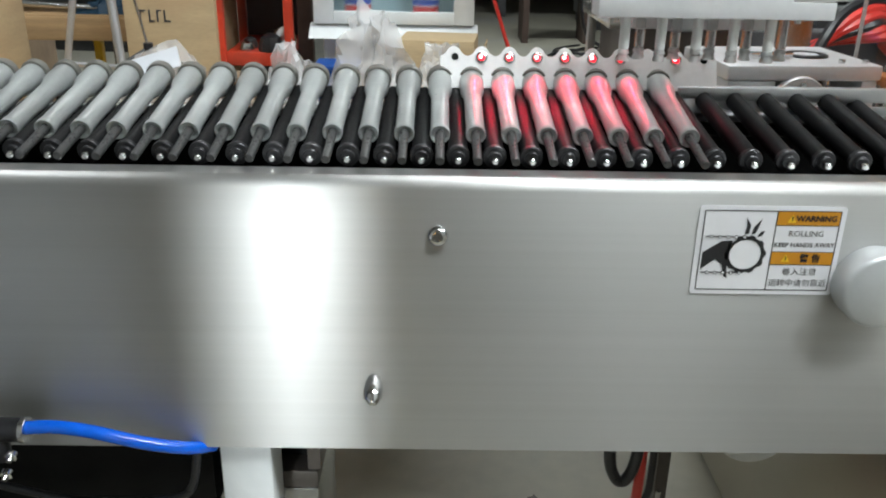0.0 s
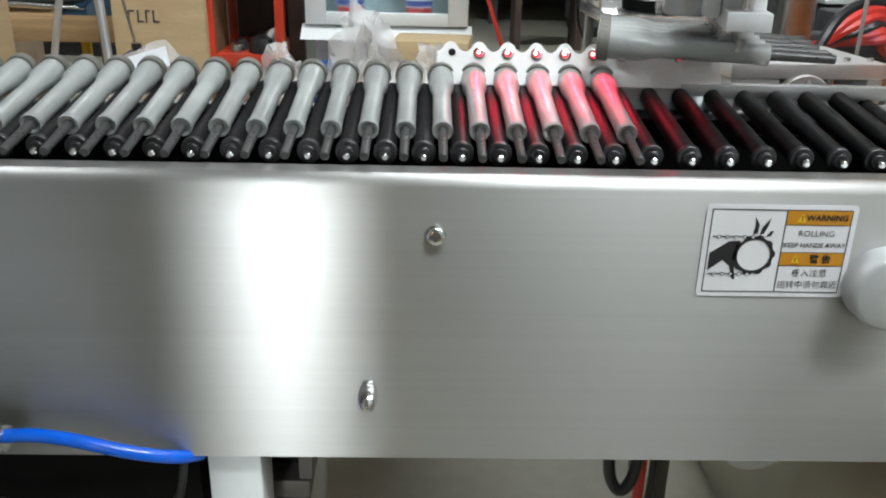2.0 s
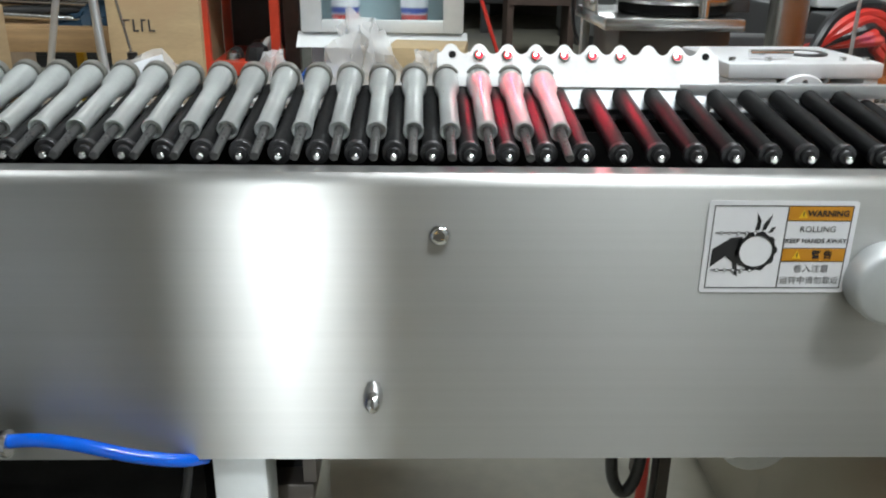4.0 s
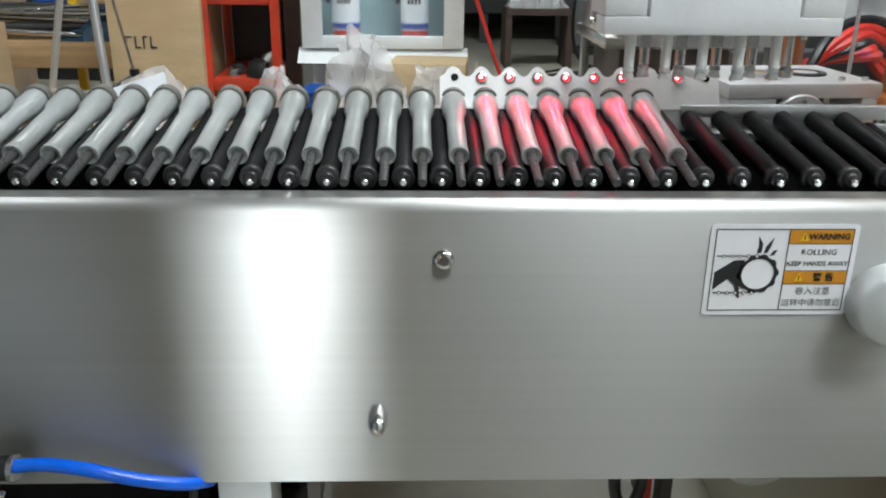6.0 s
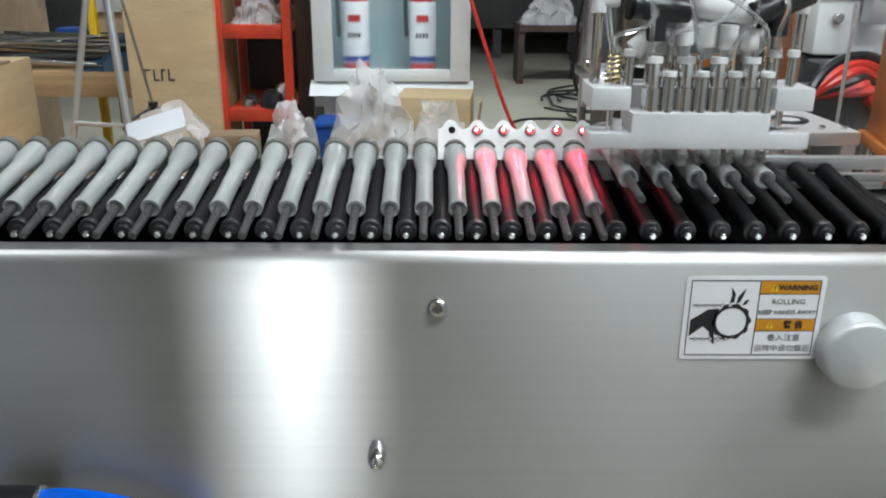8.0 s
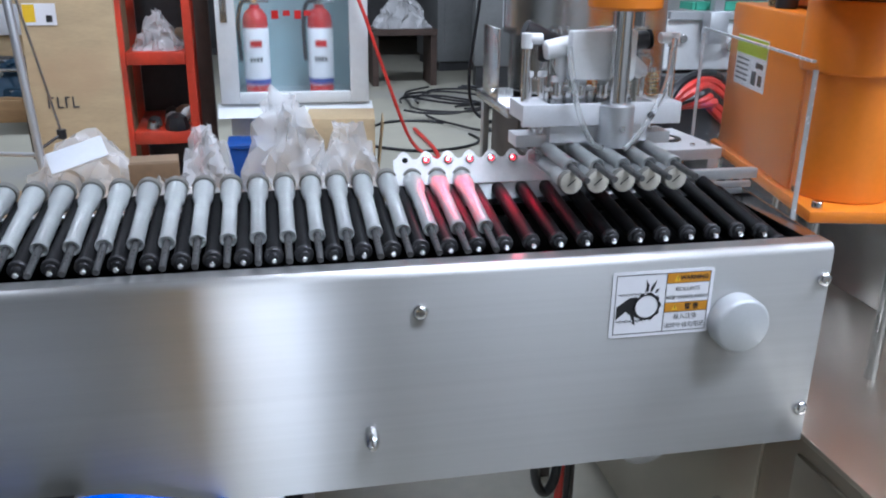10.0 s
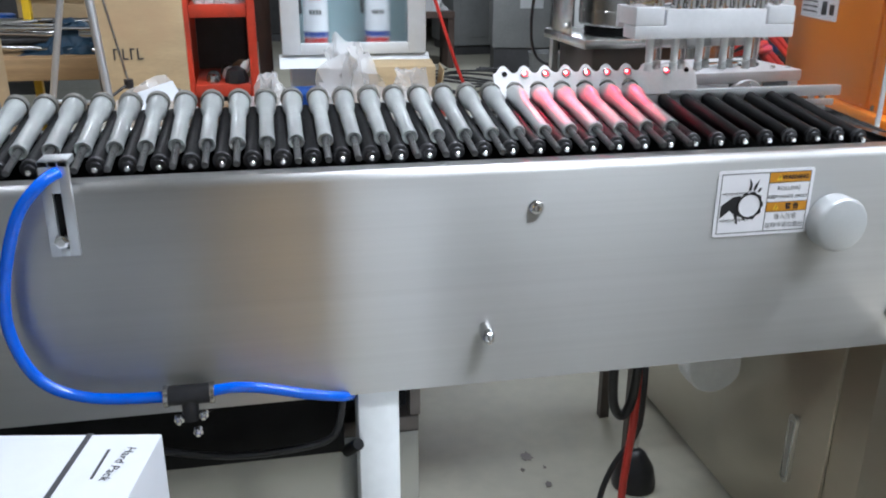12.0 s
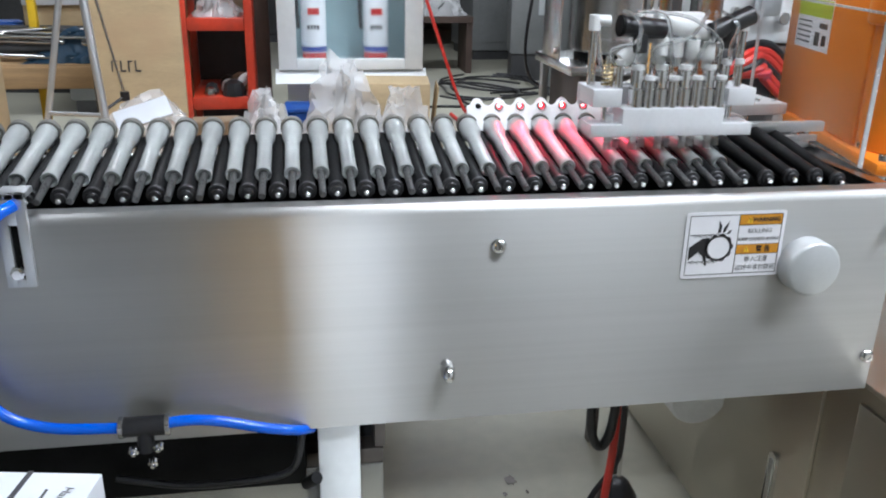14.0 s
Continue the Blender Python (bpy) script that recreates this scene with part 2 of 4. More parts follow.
def bm_tube(points, r, seg=10, bm=None, smooth_steps=6):
    """A round tube along a smooth line through the points."""
    pts = [Vector(p) for p in points]
    line = []
    for i in range(len(pts) - 1):
        p0, p1, p2, p3 = pts[max(i - 1, 0)], pts[i], pts[i + 1], pts[min(i + 2, len(pts) - 1)]
        for k in range(smooth_steps):
            u = k / smooth_steps
            line.append(0.5 * ((2 * p1) + (p2 - p0) * u + (2 * p0 - 5 * p1 + 4 * p2 - p3) * u * u + (3 * p1 - p0 - 3 * p2 + p3) * u ** 3))
    line.append(pts[-1])
    b = bmesh.new()
    rings, side = [], Vector((0.3, 0.5, 0.8))
    for i, p in enumerate(line):
        d = (line[min(i + 1, len(line) - 1)] - line[max(i - 1, 0)]).normalized()
        side = (side - d * side.dot(d)).normalized()
        up = d.cross(side)
        rings.append([b.verts.new(p + r * (math.cos(2 * math.pi * k / seg) * side + math.sin(2 * math.pi * k / seg) * up)) for k in range(seg)])
    for p, q in zip(rings, rings[1:]):
        for i in range(seg):
            b.faces.new((p[i], p[(i + 1) % seg], q[(i + 1) % seg], q[i]))
    b.faces.new(rings[0][::-1])
    b.faces.new(rings[-1])
    bmesh.ops.recalc_face_normals(b, faces=b.faces[:])
    return join(bm, b)


def bm_prism(outline, depth, axis="y", at=0.0, bevel=0.0, bm=None):
    """A flat outline (u, v) given a thickness: axis y puts it in the x-z plane, z in the x-y plane, x in the y-z plane."""
    def place(u, v, w):
        return {"y": (u, w, v), "z": (u, v, w), "x": (w, u, v)}[axis]
    b = bmesh.new()
    lo = [b.verts.new(place(u, v, at)) for u, v in outline]
    hi = [b.verts.new(place(u, v, at + depth)) for u, v in outline]
    b.faces.new(lo)
    b.faces.new(hi[::-1])
    for i in range(len(lo)):
        j = (i + 1) % len(lo)
        b.faces.new((lo[j], lo[i], hi[i], hi[j]))
    bmesh.ops.recalc_face_normals(b, faces=b.faces[:])
    if bevel:
        bmesh.ops.bevel(b, geom=[e for e in b.edges if e.is_manifold], offset=bevel, segments=2, affect="EDGES", profile=0.5)
    return join(bm, b)


def finish(bm, name, material, flat=False):
    me = bpy.data.meshes.new(name)
    bm.to_mesh(me)
    bm.free()
    me.materials.append(material)
    if not flat:
        for p in me.polygons:
            p.use_smooth = True
        me.set_sharp_from_angle(angle=radians(38))
    return me


def part(name, bm, material, parent, label="", m=None, flat=False):
    """Links a bmesh as one mesh object under a thing or a part."""
    ob = new(name, finish(bm, name, material, flat))
    ob.parent = parent
    if m is not None:
        ob.matrix_basis = m
    return tagged(ob, label)


def thing(name, label, category, m=None, group="", kind=""):
    ob = new(name)
    ob.empty_display_size = 0.05
    if m is not None:
        ob.matrix_basis = m
    return tagged(ob, label, category, group, kind)


def solid(name, bm, material, label, category, m=None, group="", kind=""):
    ob = new(name, finish(bm, name, material))
    if m is not None:
        ob.matrix_basis = m
    return tagged(ob, label, category, group, kind)


def structure(name, bm, material, label="", m=None):
    ob = new(name, finish(bm, name, material))
    if m is not None:
        ob.matrix_basis = m
    return tagged(ob, label, kind="structure")


def lettering(name, text, size, material, parent, m, align="CENTER", bold=0.0, stretch=1.0):
    """Printed words, as a flat mesh from the built-in font."""
    cu = bpy.data.curves.new(name, "FONT")
    cu.body, cu.size, cu.align_x, cu.align_y, cu.offset, cu.resolution_u = text, size, align, "CENTER", bold, 2
    tmp = bpy.data.objects.new(name, cu)
    scene.collection.objects.link(tmp)
    bpy.context.view_layer.update()
    me = bpy.data.meshes.new_from_object(tmp.evaluated_get(bpy.context.evaluated_depsgraph_get()))
    bpy.data.objects.remove(tmp)
    me.materials.clear()
    me.materials.append(material)
    me.transform(Matrix.Diagonal((stretch, 1, 1, 1)))
    ob = new(name, me)
    ob.parent, ob.matrix_basis = parent, m
    return ob


ALONG_Y = pose(0, 0, 0, -90, 0, 0)   # turns z into +y
ALONG_X = pose(0, 0, 0, 0, 90, 0)    # turns z into +x

# ---------------------------------------------------------------- the room
structure("floor", bm_box(-7, 7, -1.45, 12, -0.08, 0), CONCRETE, "grey smooth concrete workshop floor")
structure("ceiling", bm_box(-7, 7, -1.7, 12, 3.2, 3.3), CEIL, "pale workshop ceiling")
structure("wall_north", bm_box(-7, 7, 12, 12.2, 0, 3.2), WALL, "grey painted workshop wall")
structure("wall_west", bm_box(-7.2, -7, -1.7, 12, 0, 3.2), WALL, "grey painted workshop wall")
structure("wall_east", bm_box(7, 7.2, -1.7, 12, 0, 3.2), WALL, "grey painted workshop wall")
# unseen wall added here: pale and dim sections and slit shape the panel's light
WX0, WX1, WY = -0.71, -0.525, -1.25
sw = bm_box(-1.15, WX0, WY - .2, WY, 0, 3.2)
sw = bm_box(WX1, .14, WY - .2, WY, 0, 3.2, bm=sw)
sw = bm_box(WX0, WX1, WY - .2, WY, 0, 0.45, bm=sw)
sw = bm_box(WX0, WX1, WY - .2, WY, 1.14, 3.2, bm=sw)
structure("wall_south", sw, SOUTHWALL, "unseen dim brownish wall with a slit added to shape sunlight")
structure("reflector_wall", bm_box(.14, 7, WY - .2, WY, 0, 3.2), PALEWALL, "unseen pale wall added for its reflection in the panel")
structure("reflector_wall_west", bm_box(-7, -1.15, WY - .2, WY, 0, 3.2), PALEWALL, "unseen pale wall added for its reflection in the panel")
# added opening, sized to let in only the strip of sun
win = thing("window_1", "unseen narrow slit added to shape the sunlight", "window", kind="structure")
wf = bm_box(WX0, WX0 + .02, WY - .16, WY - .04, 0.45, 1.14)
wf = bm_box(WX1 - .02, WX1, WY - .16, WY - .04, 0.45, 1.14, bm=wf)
part("slit_frame", wf, PAINT, win)
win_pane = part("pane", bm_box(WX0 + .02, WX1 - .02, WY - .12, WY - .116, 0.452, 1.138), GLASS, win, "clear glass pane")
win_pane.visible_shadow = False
for tx, ty in TUBES:
    fit_ = thing("ceiling_light", "white fluorescent ceiling fitting with glowing tubes", "ceiling light", pose(tx, ty, 3.2), group="ceiling lights")
    part("housing", bm_box(-0.65, 0.65, -0.13, 0.13, -0.05, -0.001, 0.004), PAINT, fit_)
    for dy in (-0.07, 0.07):
        part("tube", bm_cyl(0.013, -0.6, 0.6, 10, pose(0, dy, -0.066) @ ALONG_X), TUBEGLOW, fit_)

# ---------------------------------------------------------------- the conveyor
PITCH, SPEED, TILT = 0.0387, 0.0387 * 1.5713, 8.0
ROLL_X, ROLL_Y, ROLL_Z = -0.4391, 0.037, 0.928   # axle end of roller 0 at the start
TURN_X, TURN_R = 0.225, 0.075                    # where the chain turns down at the end
X0, X1 = -2.45, 0.335

frame_ = thing("conveyor", "brushed stainless steel conveyor body with folded edges", "conveyor")
part("front_panel", bm_prism([(0, .597), (0, .908), (.0025, .915), (.007, .919), (.012, .92), (.012, .917), (.007, .915), (.004, .911),
                              (.003, .906), (.003, .600), (.03, .600), (.03, .597)], X1 - X0, "x", X0), BRUSHED, frame_, "long brushed steel front panel")
part("top_edge", bm_box(X0, X1, .0122, .037, .917, .920), SATIN, frame_, "folded satin top edge")
part("end_panel", bm_prism([(.004, .6), (.268, .6), (.268, .932), (.240, .932), (.037, .919), (.004, .917)], .003, "x", X1 - .003), STEEL, frame_)
part("end_flange", bm_box(X1 - .026, X1 - .0035, .038, .262, .9185, .921), STEEL, frame_)
part("rear_panel", bm_box(X0, X1 - .004, .262, .265, .6, .935), STEEL, frame_)
part("rear_rail", bm_box(X0, X1 - .004, .247, .262, .925, .935, .002), ALU_SATIN, frame_, "pale rail behind the syringes")
# near-black faces: the shade inside the body is put into their colour
part("shade_lining", bm_box(X0, X1 - .004, .0035, .0055, .62, .912), DARK, frame_)
part("shade_lining", bm_box(X0, X1 - .004, .2595, .2615, .71, .92), DARK, frame_)
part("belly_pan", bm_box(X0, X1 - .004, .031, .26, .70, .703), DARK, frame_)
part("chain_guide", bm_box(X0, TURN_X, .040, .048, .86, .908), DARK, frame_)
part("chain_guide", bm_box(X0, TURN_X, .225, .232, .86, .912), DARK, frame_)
for lx in (-0.486, -1.7, ):
    leg = part("leg", bm_box(lx - .03, lx + .03, .012, .07, .0, .598, .003), PAINT, frame_, "square white-painted leg")
    part("foot", bm_cyl(.03, -.0, .012, 16, pose(lx, .041, 0)), RUBBER, leg)
for bx, bz in ((-0.266, .86), (.326, .867), (.324, .655), (-1.3, .86)):
    scr = part("screw", bm_lathe([(0, 0), (.0105, 0), (.011, .003), (.009, .0065), (.006, .008), (.0042, .008), (.0042, .0062), (0, .0058)], 18, pose(bx, 0, bz, 90, 0, 0)), CHROME, frame_, "button-head screw")
knob = part("round_cover", bm_lathe([(0, 0), (.0385, 0), (.041, .001), (.041, .026), (.039, .0295), (.036, .031), (0, .032)], 48, pose(.189, -.0005, .815, 90, 0, 0)), KNOB, frame_, "round grey aluminium axle cover")
latch = part("latch_pin", bm_lathe([(0, 0), (.0075, 0), (.0075, .004), (.0095, .0055), (.0105, .014), (.010, .022), (.0075, .029), (.004, .0325), (0, .033)], 20, pose(-.334, -.0005, .690, 118, 0, 0)), CHROME, frame_, "chrome acorn-headed latch pin")

# slotted sensor bracket with its screw
br = thing("slotted_bracket", "small slotted steel bracket screwed to the panel", "bracket", pose(-.868, -.0005, .893, 0, 0, 0))
bo = bm_box(-.017, -.005, -.008, 0, -.06, .06, .001)
bo = bm_box(.005, .017, -.008, 0, -.06, .06, .001, bo)
bo = bm_box(-.0055, .0055, -.008, 0, .02, .06, .001, bo)
bo = bm_box(-.0055, .0055, -.008, 0, -.06, -.05, .001, bo)
bo = bm_box(-.017, .017, -.008, .03, .052, .06, .001, bo)
part("plate", bo, ALU_SATIN, br)
# black strip paints the shade in the slot
part("slot", bm_box(-.0045, .0045, -.002, -.0005, -.049, .019), DARK, br)
part("bolt", bm_lathe([(0, 0), (.009, 0), (.009, .004), (.0055, .0045), (.0055, .008), (0, .008)], 6, pose(-.002, -.008, -.040, 90, 0, 0)), CHROME, br)

# blue air hose with its black fitting
hose = thing("air_hose", "glossy blue pneumatic hose looping down the panel", "hose")
part("tube", bm_tube([(-.862, -.012, .940), (-.880, -.03, .930), (-.910, -.034, .891), (-.936, -.034, .809), (-.939, -.034, .740), (-.914, -.034, .678), (-.857, -.034, .648), (-.766, -.034, .640)], .0075, 14), BLUE, hose)
part("tube", bm_tube([(-.712, -.034, .643), (-.68, -.034, .645), (-.641, -.033, .639), (-.585, -.028, .621), (-.543, -.012, .604), (-.525, .02, .585)], .0075, 14), BLUE, hose)
fitg = thing("air_fitting", "black push-in tee fitting on the blue hose", "fitting", pose(-.739, -.034, .641))
part("body", bm_cyl(.0135, -.027, .027, 20, ALONG_X), BLACK, fitg)
part("body", bm_tube([(0, 0, 0), (0, -.004, -.02), (0, -.006, -.034)], .011, 14), BLACK, fitg)
for sx in (-1, 1):
    part("collar", bm_cyl(.0145, -.003, .003, 20, pose(sx * .029, 0, 0) @ ALONG_X), STEEL, fitg)
for sx, sz in ((-.014, -.026), (.017, -.022), (.008, -.046)):
    part("screw", bm_lathe([(0, 0), (.0065, 0), (.0065, .006), (.004, .007), (.003, .011), (0, .011)], 12, pose(sx, -.012, sz, 110, 0, 0)), CHROME, fitg)
cb = thing("black_cable", "black cable drooping below the conveyor", "cable")
part("cable", bm_tube([(-.80, .03, .52), (-.7, .02, .505), (-.6, .012, .512), (-.552, .0, .535), (-.538, .0, .59)], .005, 10), BLACK, cb)
part("gland", bm_cyl(.009, -.02, .02, 12, pose(-.527, -.006, .515, 40, 30, 0)), RUBBER, cb)

# warning label
lab = thing("warning_label", "white and orange roller warning label stuck on the panel", "label", pose(.0755, -.0012, .848))
LW, LH = .1505, .0985


def rounded(w, h, r, n=5):
    out = []
    for cx, cy, a0 in ((w / 2 - r, h / 2 - r, 0), (-w / 2 + r, h / 2 - r, 90), (-w / 2 + r, -h / 2 + r, 180), (w / 2 - r, -h / 2 + r, 270)):
        for k in range(n + 1):
            a = radians(a0 + 90 * k / n)
            out.append((cx + r * math.cos(a), cy + r * math.sin(a)))
    return out


part("sheet", bm_prism(rounded(LW, LH, .004), .0006, "y", 0), STICKER, lab)


def ink_bar(name, x0, x1, z0, z1, mat, d=.0003):
    return part(name, bm_box(x0, x1, -d - .0001, -.0001, z0, z1), mat, lab)


BW, BH, T = .0695, .0440, .0005
for zz in (-BH, BH):
    ink_bar("border_line", -BW, BW, zz - T, zz + T, INK)
for xx in (-BW, .0045, BW):
    ink_bar("border_line", xx - T, xx + T, -BH, BH, INK)
for z0, z1 in ((.029, .0435), (-.0145, -.001)):
    ink_bar("orange_bar", .0052, BW - .0006, z0, z1, STORANGE)
    ink_bar("border_line", .0045, BW, z0 - .0008, z0 - .0001, INK)
    tri = part("warning_triangle", bm_prism([(.0155, z0 + .0028), (.0245, z0 + .0028), (.020, z0 + .0115)], .0003, "y", -.0009), STYELLOW, lab)
    ink_bar("exclamation_mark", .0195, .0205, z0 + .0045, z0 + .0095, INK, .0011)
ink_bar("border_line", .0045, BW, -.0008, -.0002, INK)
UP = pose(0, 0, 0, 90, 0, 0)
lettering("wording", "WARNING", .0086, INK, lab, pose(.0450, -.0009, .0362) @ UP, bold=.0003)
lettering("wording", "ROLLING", .0088, INK, lab, pose(.037, -.0006, .0195) @ UP)
lettering("wording", "KEEP HANDS AWAY", .0069, INK, lab, pose(.037, -.0006, .0072) @ UP, bold=.0001)
lettering("wording", "\u8b66 \u544a", .0095, INK, lab, pose(.0455, -.0009, -.0078) @ UP, bold=.0003)
lettering("wording", "\u5377\u5165\u6ce8\u610f", .0092, INK, lab, pose(.037, -.0006, -.0232) @ UP)
lettering("wording", "\u8fd0\u8f6c\u4e2d\u8bf7\u52ff\u9760\u8fd1", .0088, INK, lab, pose(.037, -.0006, -.0360) @ UP)
# pictogram: a wedge drawn into a chain wheel
wheel = bmesh.new()
wc, wz = -.0225, -.004
for r0, r1 in ((.0165, .0205),):
    n_ = 40
    a_, b_ = [], []
    for i in range(n_):
        an = 2 * math.pi * i / n_
        rr = r1 + (.0012 if i % 4 < 2 else -.0006)
        a_.append(wheel.verts.new((wc + r0 * math.cos(an), -.0006, wz + r0 * math.sin(an))))
        b_.append(wheel.verts.new((wc + rr * math.cos(an), -.0006, wz + rr * math.sin(an))))
    for i in range(n_):
        wheel.faces.new((a_[i], a_[(i + 1) % n_], b_[(i + 1) % n_], b_[i]))
part("chain_wheel", wheel, INK, lab)
for zc in (.0155, -.0245):
    ink_bar("chain_line", -.066, -.022, zc - .0006, zc + .0006, INK)
    for i in range(5):
        part("chain_link", bm_cyl(.0021, 0, .0002, 10, pose(-.060 + .0085 * i, -.0007, zc, 90, 0, 0), c=.00003), INK, lab)
        part("link_centre", bm_cyl(.0014, 0, .0002, 10, pose(-.060 + .0085 * i, -.001, zc, 90, 0, 0), c=.00003), STICKER, lab)
part("black_wedge", bm_prism([(-.067, -.002), (-.049, .0105), (-.0375, .0115), (-.0405, -.004), (-.040, -.018), (-.038, -.031), (-.0415, -.029), (-.0455, -.0155), (-.053, -.0095), (-.067, -.021)], .0003, "y", -.0006), INK, lab)
for flick in ([(-.0265, .0185), (-.0250, .0270), (-.0262, .0365), (-.0212, .0285), (-.0220, .0190)],
              [(-.0192, .0185), (-.0180, .0255), (-.0105, .0355), (-.0128, .0262), (-.0158, .0190)],
              [(-.0130, .0158), (-.0095, .0215), (-.0058, .0222), (-.0085, .0165)]):
    part("spark_stroke", bm_prism(flick, .0003, "y", -.0006), INK, lab)


# rollers: built once, then copied
def build_roller(m):
    r = thing("conveyor_roller", "black sleeved steel conveyor roller with screwed axle", "roller", m, group="conveyor rollers")
    part("sleeve", bm_lathe([(0, .0195), (.0098, .0195), (.0106, .0205), (.0106, .2015), (.0098, .2025), (0, .2025)], 18, ALONG_Y), RUBBER, r)
    part("end_cap", bm_lathe([(0, .0085), (.0065, .0085), (.0075, .0095), (.0075, .0125), (.0118, .0125), (.0124, .0132), (.0124, .0185), (.0118, .019), (0, .019)], 20, ALONG_Y), CAP, r)
    part("axle_screw", bm_lathe([(0, -.001), (.0026, -.001), (.0040, .0005), (.0042, .004), (.0030, .0046), (.0030, .0088), (0, .0088)], 12, ALONG_Y), CHROME, r)
    part("rear_cap", bm_lathe([(0, .2027), (.0095, .2027), (.0095, .206), (.004, .207), (.004, .210), (0, .210)], 14, ALONG_Y), CAP, r)
    return r


def build_syringe(m):
    s = thing("syringe", "frosted plastic syringe lying between two rollers", "syringe", m, group="syringes")
    part("barrel", bm_lathe([(0, .0675), (.0078, .0675), (.0086, .0650), (.0104, .0643), (.0110, .0655), (.0110, .0730), (.0103, .0745), (.0106, .172), (.0112, .180), (.0132, .186),
                             (.0145, .193), (.0147, .202), (.0145, .223), (.0140, .2258), (.0128, .2258), (.0128, .198), (.0094, .176), (.0090, .0755), (0, .0755)], 24, ALONG_Y), FROST, s)
    part("plunger", bm_lathe([(0, .1115), (.0082, .1115), (.0084, .113), (.0084, .176), (.0112, .196), (.0118, .2255), (0, .2255)], 18, ALONG_Y), PISTON, s, "milky plunger inside the barrel")
    part("flange", bm_lathe([(0, .2260), (.0158, .2260), (.0168, .2268), (.0168, .2365), (.0160, .2375), (.0140, .2375), (0, .2375)], 28, ALONG_Y), FLANGE, s, "grey flange ring")
    part("plunger_face", bm_lathe([(0, .2377), (.0154, .2377), (.0156, .2383), (.0150, .2386), (0, .2386)], 24, ALONG_Y), DISC, s)
    part("mark", bm_box(-.0075, .0075, .2387, .2390, -.0008, .0008), INKGREY, s, m=pose(0, 0, 0, 0, 40, 0))
    part("stopper", bm_lathe([(0, .098), (.0084, .098), (.0087, .0985), (.0087, .1105), (.0084, .111), (0, .111)], 20, ALONG_Y), FLANGE, s, "grey stopper inside the barrel")
    part("rod", bm_lathe([(0, .0), (.0038, .0), (.0045, .0008), (.0047, .030), (.0052, .062), (.0054, .0673), (0, .0673)], 14, ALONG_Y), ROD, s, "thin smoked rod")
    return s


def rail_x(k, t):
    return ROLL_X + PITCH * k + SPEED * t


def roller_pose(k, t):
    x = rail_x(k, t)
    if x <= TURN_X:
        return pose(x, ROLL_Y, ROLL_Z, TILT, 0, 0)
    a = (x - TURN_X) / TURN_R
    if a <= math.pi:
        return pose(TURN_X + TURN_R * math.sin(a), ROLL_Y, ROLL_Z - TURN_R * (1 - math.cos(a)), TILT, 0, 0)
    return pose(TURN_X - (a - math.pi) * TURN_R, ROLL_Y, ROLL_Z - 2 * TURN_R, TILT, 0, 0)


def lying_pose(j, t):
    return pose(rail_x(j + .5, t), .018, .9335, 10.2, 0, 0)


ROLLERS, SYRINGES = {}, {}
first = build_roller(roller_pose(-41, 0))
ROLLERS[-41] = first
for k in range(-40, 21):
    ROLLERS[k] = copy_thing(first, roller_pose(k, 0))
first = build_syringe(lying_pose(-41, 0))
SYRINGES[-41] = first
for j in range(-40, 12):
    SYRINGES[j] = copy_thing(first, lying_pose(j, 0))

# scalloped white sensor plate with red sensors
sp = thing("sensor_plate", "white scalloped sensor plate with red lit sensor holes", "sensor plate", pose(.007, .234, .966, -26, 0, 0) @ pose(0, .028, -.962))
out = [(-.272, .962), (.072, .962)]
xs = np.linspace(.072, -.272, 240)
for x in xs:
    u = (x + .221) / .0345
    out.append((float(x), float(1.0085 + .0062 * math.copysign(abs(math.cos(2 * math.pi * u)) ** .75, math.cos(2 * math.pi * u)))))
part("plate", bm_prism(out, .004, "y", -.03), PLATE, sp)
part("foot", bm_box(-.262, .062, -.026, .001, .936, .962), ALU_SATIN, sp)
for hx in (-.254, .056):
    # black disc paints the shade of a hole
    part("hole", bm_cyl(.0045, 0, .0006, 14, pose(hx, -.0303, 1.001, 90, 0, 0)), DARK, sp)
SENSORS = [-.221 + .0345 * i for i in range(8)]
for i, hx in enumerate(SENSORS):
    if i == 6:
        continue
    part("sensor_ring", bm_lathe([(.0062, 0), (.0072, .0008), (.0072, .0024), (.0062, .003), (.0045, .003), (.0045, 0)], 16, pose(hx, -.030, 1.000, 90, 0, 0)), CHROME, sp)
    lens = part("sensor_lens", bm_cyl(.0044, 0, .0016, 14, pose(hx, -.0302, 1.000, 90, 0, 0)), LASER, sp, "glowing red lens")
    part("core", bm_cyl(.0022, .0016, .0026, 12, pose(hx - .001, -.0302, 1.001, 90, 0, 0)), CORE, lens)
    data = bpy.data.lights.new("sensor_light", "SPOT")
    data.energy, data.color, data.spot_size, data.spot_blend, data.shadow_soft_size = (.36 if i < 6 else .09), (1.0, .012, .055), radians(80), .95, .004
    lo = new("sensor_light", data)
    lo.matrix_world = look((hx + .007, .224, 1.008), (hx + .009, .178, .948))

# guide rail, gearbox and steel rods behind the rollers
gr = thing("guide_rail", "pale aluminium guide rail beside the rollers", "rail")
part("bar", bm_box(.03, .345, .232, .246, .955, .972, .002), ALU_SATIN, gr)
part("shield", bm_box(.055, .20, .2335, .236, .944, .9545), ALU, gr, "pale flat shield plate")
part("lower_bar", bm_box(.15, .345, .2475, .256, .9355, .946, .001), ALU_SATIN, gr)
for px in (.32, .342):
    part("post", bm_cyl(.006, .6, .956, 12, pose(px, .275, 0)), CHROME, gr)
